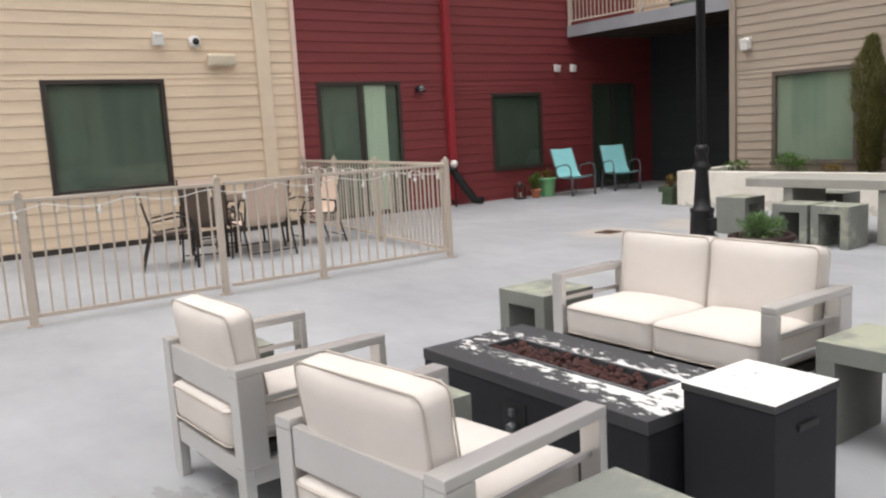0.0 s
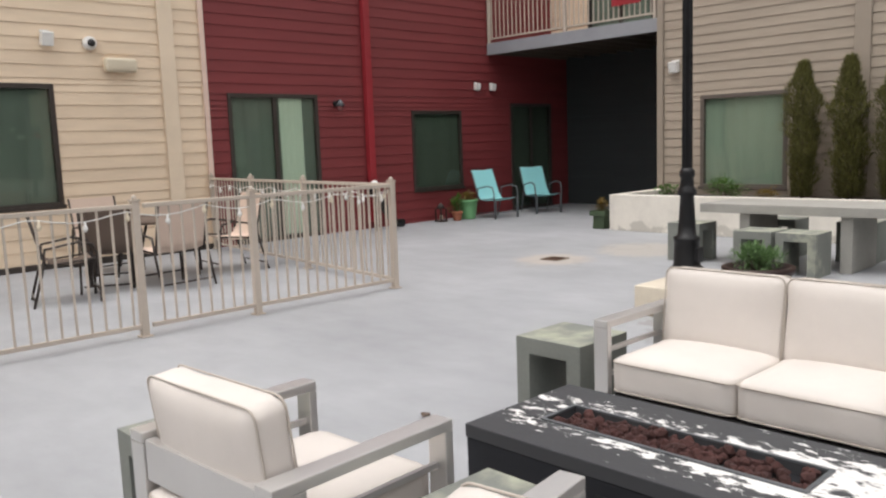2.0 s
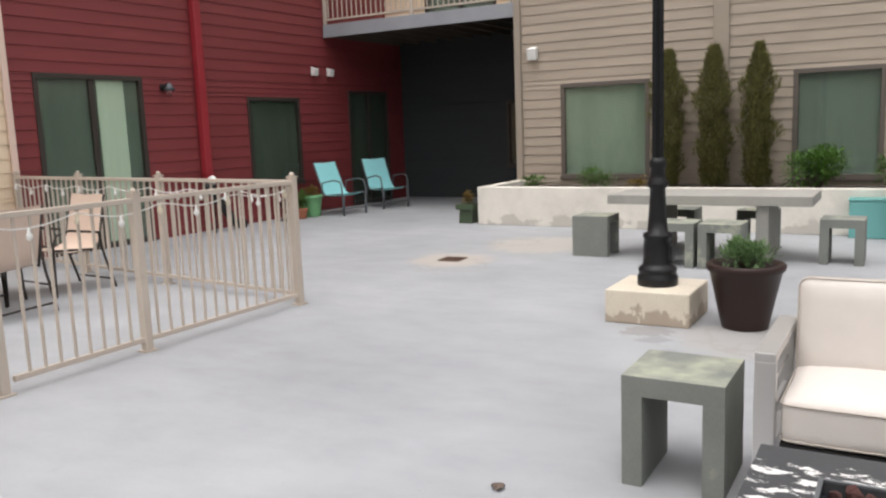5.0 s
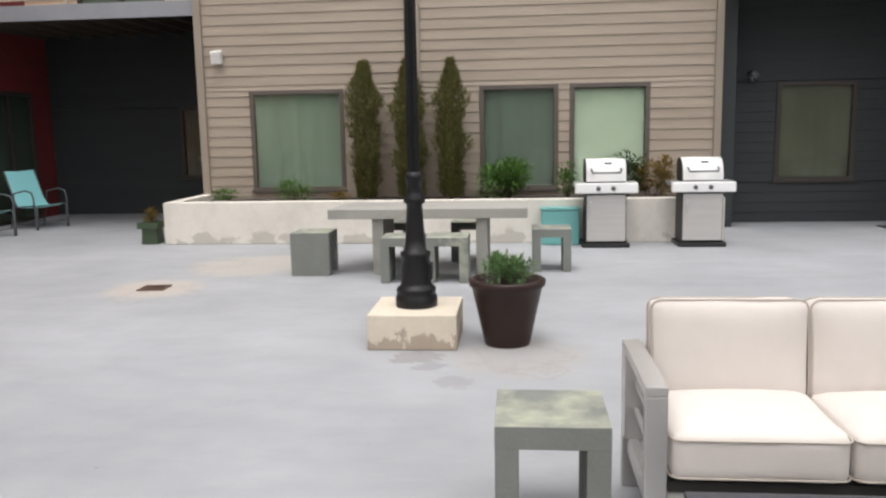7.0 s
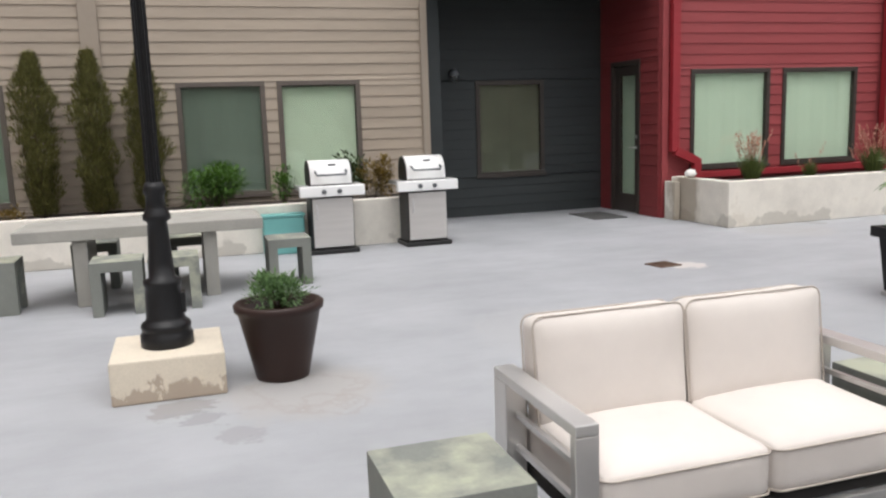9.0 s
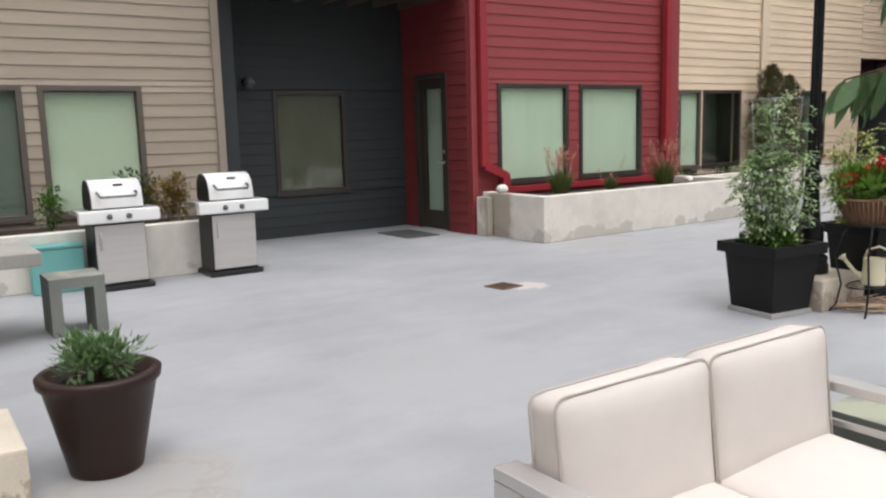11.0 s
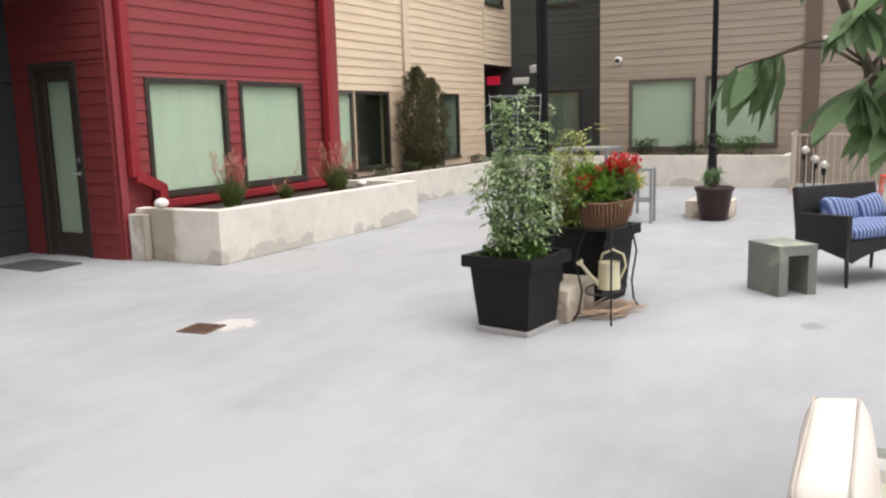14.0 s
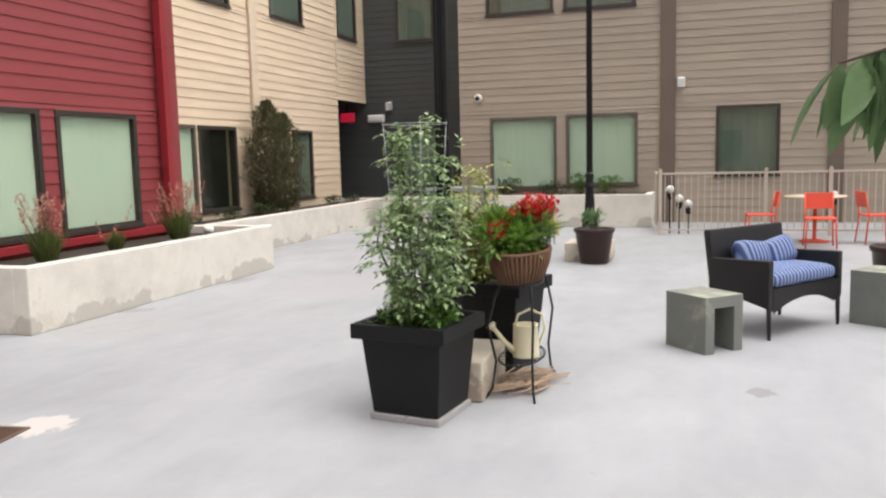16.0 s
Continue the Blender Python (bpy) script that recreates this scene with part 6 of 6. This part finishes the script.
def flood(m, label="white wedge shaped wall light", k=1.0):
    f = thing("wall_light", label, "wall light", m @ Matrix.Scale(k, 4), "wall lights")
    boxes_part("back_plate", [(-0.06, 0.06, -0.025, 0.0, -0.09, 0.09)], WHITEPLASTIC, f, bevel=0.005)
    bm = bmesh.new()
    box(bm, -0.075, 0.075, -0.14, -0.024, -0.10, 0.08, pose(0, 0, 0, 12))
    part("housing", bm, WHITEPLASTIC, f, bevel=0.012)


def wall_lamp(m):
    f = thing("wall_sconce", "small dark wall sconce with a glass shade", "wall light", m, "wall sconces")
    bm = bmesh.new()
    lathe(bm, [(0.055, 0), (0.055, 0.02), (0.03, 0.03)], 16, pose(0, 0, 0, 90))
    tube(bm, [(0, -0.02, 0), (0, -0.10, 0.06), (0, -0.14, 0.05)], 0.01, 8)
    part("arm", bm, BLACKIRON, f)
    bm = bmesh.new()
    lathe(bm, [(0.02, 0.06), (0.05, 0.02), (0.085, -0.05), (0.08, -0.05)], 18, pose(0, -0.14, 0))
    part("shade", bm, GREYTUBE, f)
    bm = bmesh.new()
    lathe(bm, [(0.03, -0.04), (0.04, -0.09), (0.02, -0.12)], 14, pose(0, -0.14, 0))
    part("bulb", bm, LAMPGLASS, f)


def emergency(m, material=CREAMPLASTIC):
    f = thing("emergency_light", "cream oblong emergency light box on the wall", "wall light", m)
    bm = bmesh.new()
    box(bm, -0.225, 0.225, -0.13, 0.0, -0.095, 0.095)
    part("housing", bm, material, f, bevel=0.055, segments=5)
    boxes_part("diffuser", [(-0.13, 0.13, -0.136, -0.131, -0.035, 0.03)], material, f, "pale diffuser strip")


NW, EW, SW = 12.757, 12.73, -13.977
flood(pose(4.22, NW, 3.05))
camera_dome(pose(4.79, NW, 3.0))
emergency(pose(5.17, NW, 2.72))
wall_lamp(pose(8.88, NW, 2.22))
flood(pose(12.39, NW, 2.60), "small pale wall fixture on the red wall", 0.75)
flood(pose(12.85, NW, 2.60), "small pale wall fixture on the red wall", 0.75)
flood(pose(EW, 8.47, 2.62, 0, 0, -90))
wall_lamp(pose(13.335, 0.60, 2.2, 0, 0, -90))
camera_dome(pose(9.33, SW, 2.72, 0, 0, 180))
flood(pose(5.05, SW, 2.88, 0, 0, 180))
emergency(pose(12.45, -15.775, 2.46, 0, 0, 180), WHITEPLASTIC)
flood(pose(12.1, -15.775, 2.78, 0, 0, 180))
ex = thing("exit_sign", "small lit red exit sign in the dark passage", "sign", pose(13.12, -15.44, 2.50, 0, 0, 172))
boxes_part("sign_box", [(-0.19, 0.19, -0.025, 0.025, -0.11, 0.11)], EXITRED, ex, bevel=0.004)
boxes_part("hanger", [(-0.02, 0.02, -0.01, 0.01, 0.111, 0.349)], BLACKPLASTIC, ex)
bm = bmesh.new()
box(bm, 14.9, 15.0, -15.8, -14.1, 0, 2.85)
tagged(finish("wall_passage_end", bm, SHADEDCHARCOAL), "dark end of the exit passage", "wall", kind="structure")


# ---- the young tree with long drooping leaves behind the sofa ----
def tree():
    t = thing("young_tree", "young potted tree with long drooping green leaves", "tree", pose(3.42, 0.80, 0))
    bm, vs, fs = bmesh.new(), [], []
    stem = [Vector(p) for p in ((0, 0, 0.4), (0.14, 0.11, 0.8), (0.36, 0.28, 1.2), (0.53, 0.41, 1.49), (0.62, 0.46, 1.70), (0.70, 0.52, 1.91), (0.75, 0.55, 2.3), (0.72, 0.52, 2.9))]
    tube(bm, stem, [0.032, 0.028, 0.024, 0.020, 0.018, 0.016, 0.012, 0.006], 9)
    part("trunk", bm, BARK, t)

    def on_stem(z):
        for p, q in zip(stem, stem[1:]):
            if p.z <= z <= q.z:
                return p.lerp(q, (z - p.z) / (q.z - p.z))
        return stem[-1]

    # twig tip, leaves on it, how far the leaves spread
    ends = [((1.00, 0.64, 1.66), 13, 0.30), ((0.93, 0.60, 1.68), 9, 0.30), ((0.62, 0.62, 1.56), 10, 0.7), ((0.52, 0.56, 1.46), 9, 0.7), ((0.62, 0.70, 1.80), 9, 0.8),
            ((0.55, 0.30, 1.62), 10, 0.8), ((0.42, 0.55, 1.66), 10, 0.8), ((0.45, 0.70, 1.90), 9, 0.8), ((0.80, 0.40, 2.08), 8, 0.8), ((0.35, 0.30, 1.80), 9, 0.8), ((0.72, 0.72, 2.05), 9, 0.8),
            ((0.30, 0.62, 1.55), 9, 0.8), ((0.25, 0.1, 1.9), 9, 0.8), ((0.5, 0.0, 2.0), 9, 0.8), ((0.9, 0.2, 2.3), 8, 0.8), ((0.4, 0.6, 2.4), 9, 0.8), ((0.9, 0.8, 2.5), 8, 0.8), ((0.72, 0.52, 2.95), 9, 0.8)]
    for (x, y, z), k, spread in ends:
        tip = Vector((x, y, z))
        base = on_stem(max(1.25, min(2.7, z - 0.02)))
        mid = (base + tip) / 2 + Vector((0, 0, 0.07))
        bm = bmesh.new()
        tube(bm, [tuple(base), tuple(base.lerp(mid, 0.6) + Vector((0, 0, 0.03))), tuple(mid), tuple(tip)], [0.007, 0.006, 0.005, 0.003], 6)
        part("branch", bm, BARK, t)
        if spread > 0.5:
            k = int(k * 1.7)
        for j in range(k):
            q = mid.lerp(tip, random.uniform(0.5, 1.05))
            a = 6.283 * j / k + random.uniform(-0.4, 0.4)
            d = Vector((math.cos(a) * spread, math.sin(a) * spread, random.uniform(-1.0, -0.45))) + (tip - base).normalized() * 0.25
            size, width = random.uniform(0.15, 0.25), random.uniform(0.052, 0.078)
            d.normalize()
            s = d.cross(Vector((math.cos(a + 0.7), math.sin(a + 0.7), 0.9))).normalized()
            nr = s.cross(d)
            i0 = len(vs)
            prof = ((0.0, 0.06), (0.2, 0.62), (0.45, 1.0), (0.7, 0.8), (0.9, 0.35), (1.0, 0.02))
            for u, wd in prof:
                c = q + d * size * u + nr * (-0.12 * size * u * u)
                for e in (-1, 0, 1):
                    vs.append(c + s * width / 2 * wd * e + nr * (0.012 * wd * abs(e)))
            for r in range(5):
                for e in range(2):
                    b = i0 + r * 3 + e
                    fs.append((b, b + 1, b + 4, b + 3))
    leaves_part("foliage", vs, fs, TREELEAF, t)
    for p in t.children:
        if p.name.startswith("foliage"):
            for f in p.data.polygons:
                f.use_smooth = True


tree()
round_pot(pose(3.42, 0.80, 0), "brown resin pot holding the young tree", 0.2, 0.27, 0.48, BROWNPOT)


def globe_stake(x, y, h, label="dark garden stake with a white globe light"):
    g = thing("garden_light", label, "garden light", pose(x, y, 0), "garden globe lights")
    bm = bmesh.new()
    tube(bm, [(0, 0, 0), (0, 0, h - 0.10)], 0.012, 7)
    part("stake", bm, BLACKIRON, g)
    bm = bmesh.new()
    lathe(bm, [(0.03, h - 0.17), (0.055, h - 0.13), (0.055, h - 0.06), (0.03, h - 0.05)], 14)
    part("socket", bm, BLACKIRON, g)
    bm = bmesh.new()
    lathe(bm, [(0.03, h - 0.05), (0.068, h - 0.01), (0.07, h + 0.03), (0.045, h + 0.07), (0.008, h + 0.085)], 16)
    part("globe", bm, WHITEPLASTIC, g, "white globe")


for x, y, h in ((5.18, -11.52, 0.78), (5.02, -11.50, 0.62), (4.86, -11.54, 0.52), (2.52, -11.50, 0.66)):
    globe_stake(x, y, h)
globe_stake(9.37, 12.40, 0.80, "white globe light by the red wall")
towel = thing("hanging_towel", "red towel hung over the balcony railing", "towel", pose(12.80, 9.75, 4.50, 0, 0, -90))
bm = bmesh.new()
rows = [[bm.verts.new((0.05 * i, y + 0.006 * math.sin(i * 0.9), z)) for i in range(13)] for y, z in ((-0.045, -0.75), (-0.042, -0.3), (-0.04, 0.02), (0.0, 0.045), (0.04, 0.02), (0.042, -0.4))]
for a, b in zip(rows, rows[1:]):
    for i in range(12):
        bm.faces.new((a[i], a[i + 1], b[i + 1], b[i])).smooth = True
part("cloth", bm, REDTRIM, towel)


def fallen_leaf(x, y, turn):
    """A curled dry leaf on the deck."""
    f = thing("fallen_leaf", "small curled dry leaf lying on the deck", "leaf", pose(x, y, 0.0, 0, 0, turn), "fallen leaves")
    bm = bmesh.new()
    rows = [[bm.verts.new((0.035 * (i - 1) * w, 0.014 * (j - 2), 0.002 + 0.010 * abs(i - 1) + 0.004 * abs(j - 2))) for i in range(3)] for j, w in enumerate((0.15, 0.8, 1.0, 0.7, 0.1))]
    for a, b in zip(rows, rows[1:]):
        for i in range(2):
            bm.faces.new((a[i], a[i + 1], b[i + 1], b[i]))
    part("blade", bm, BROWNSLING, f)


fallen_leaf(3.24, 4.54, 20)


# ---- lap boards of the walls ----
for mesh, wall, place, size in pending_boards:
    board = new("siding_board", mesh)
    board.parent = wall
    board.matrix_basis = Matrix.LocRotScale(place, None, size)
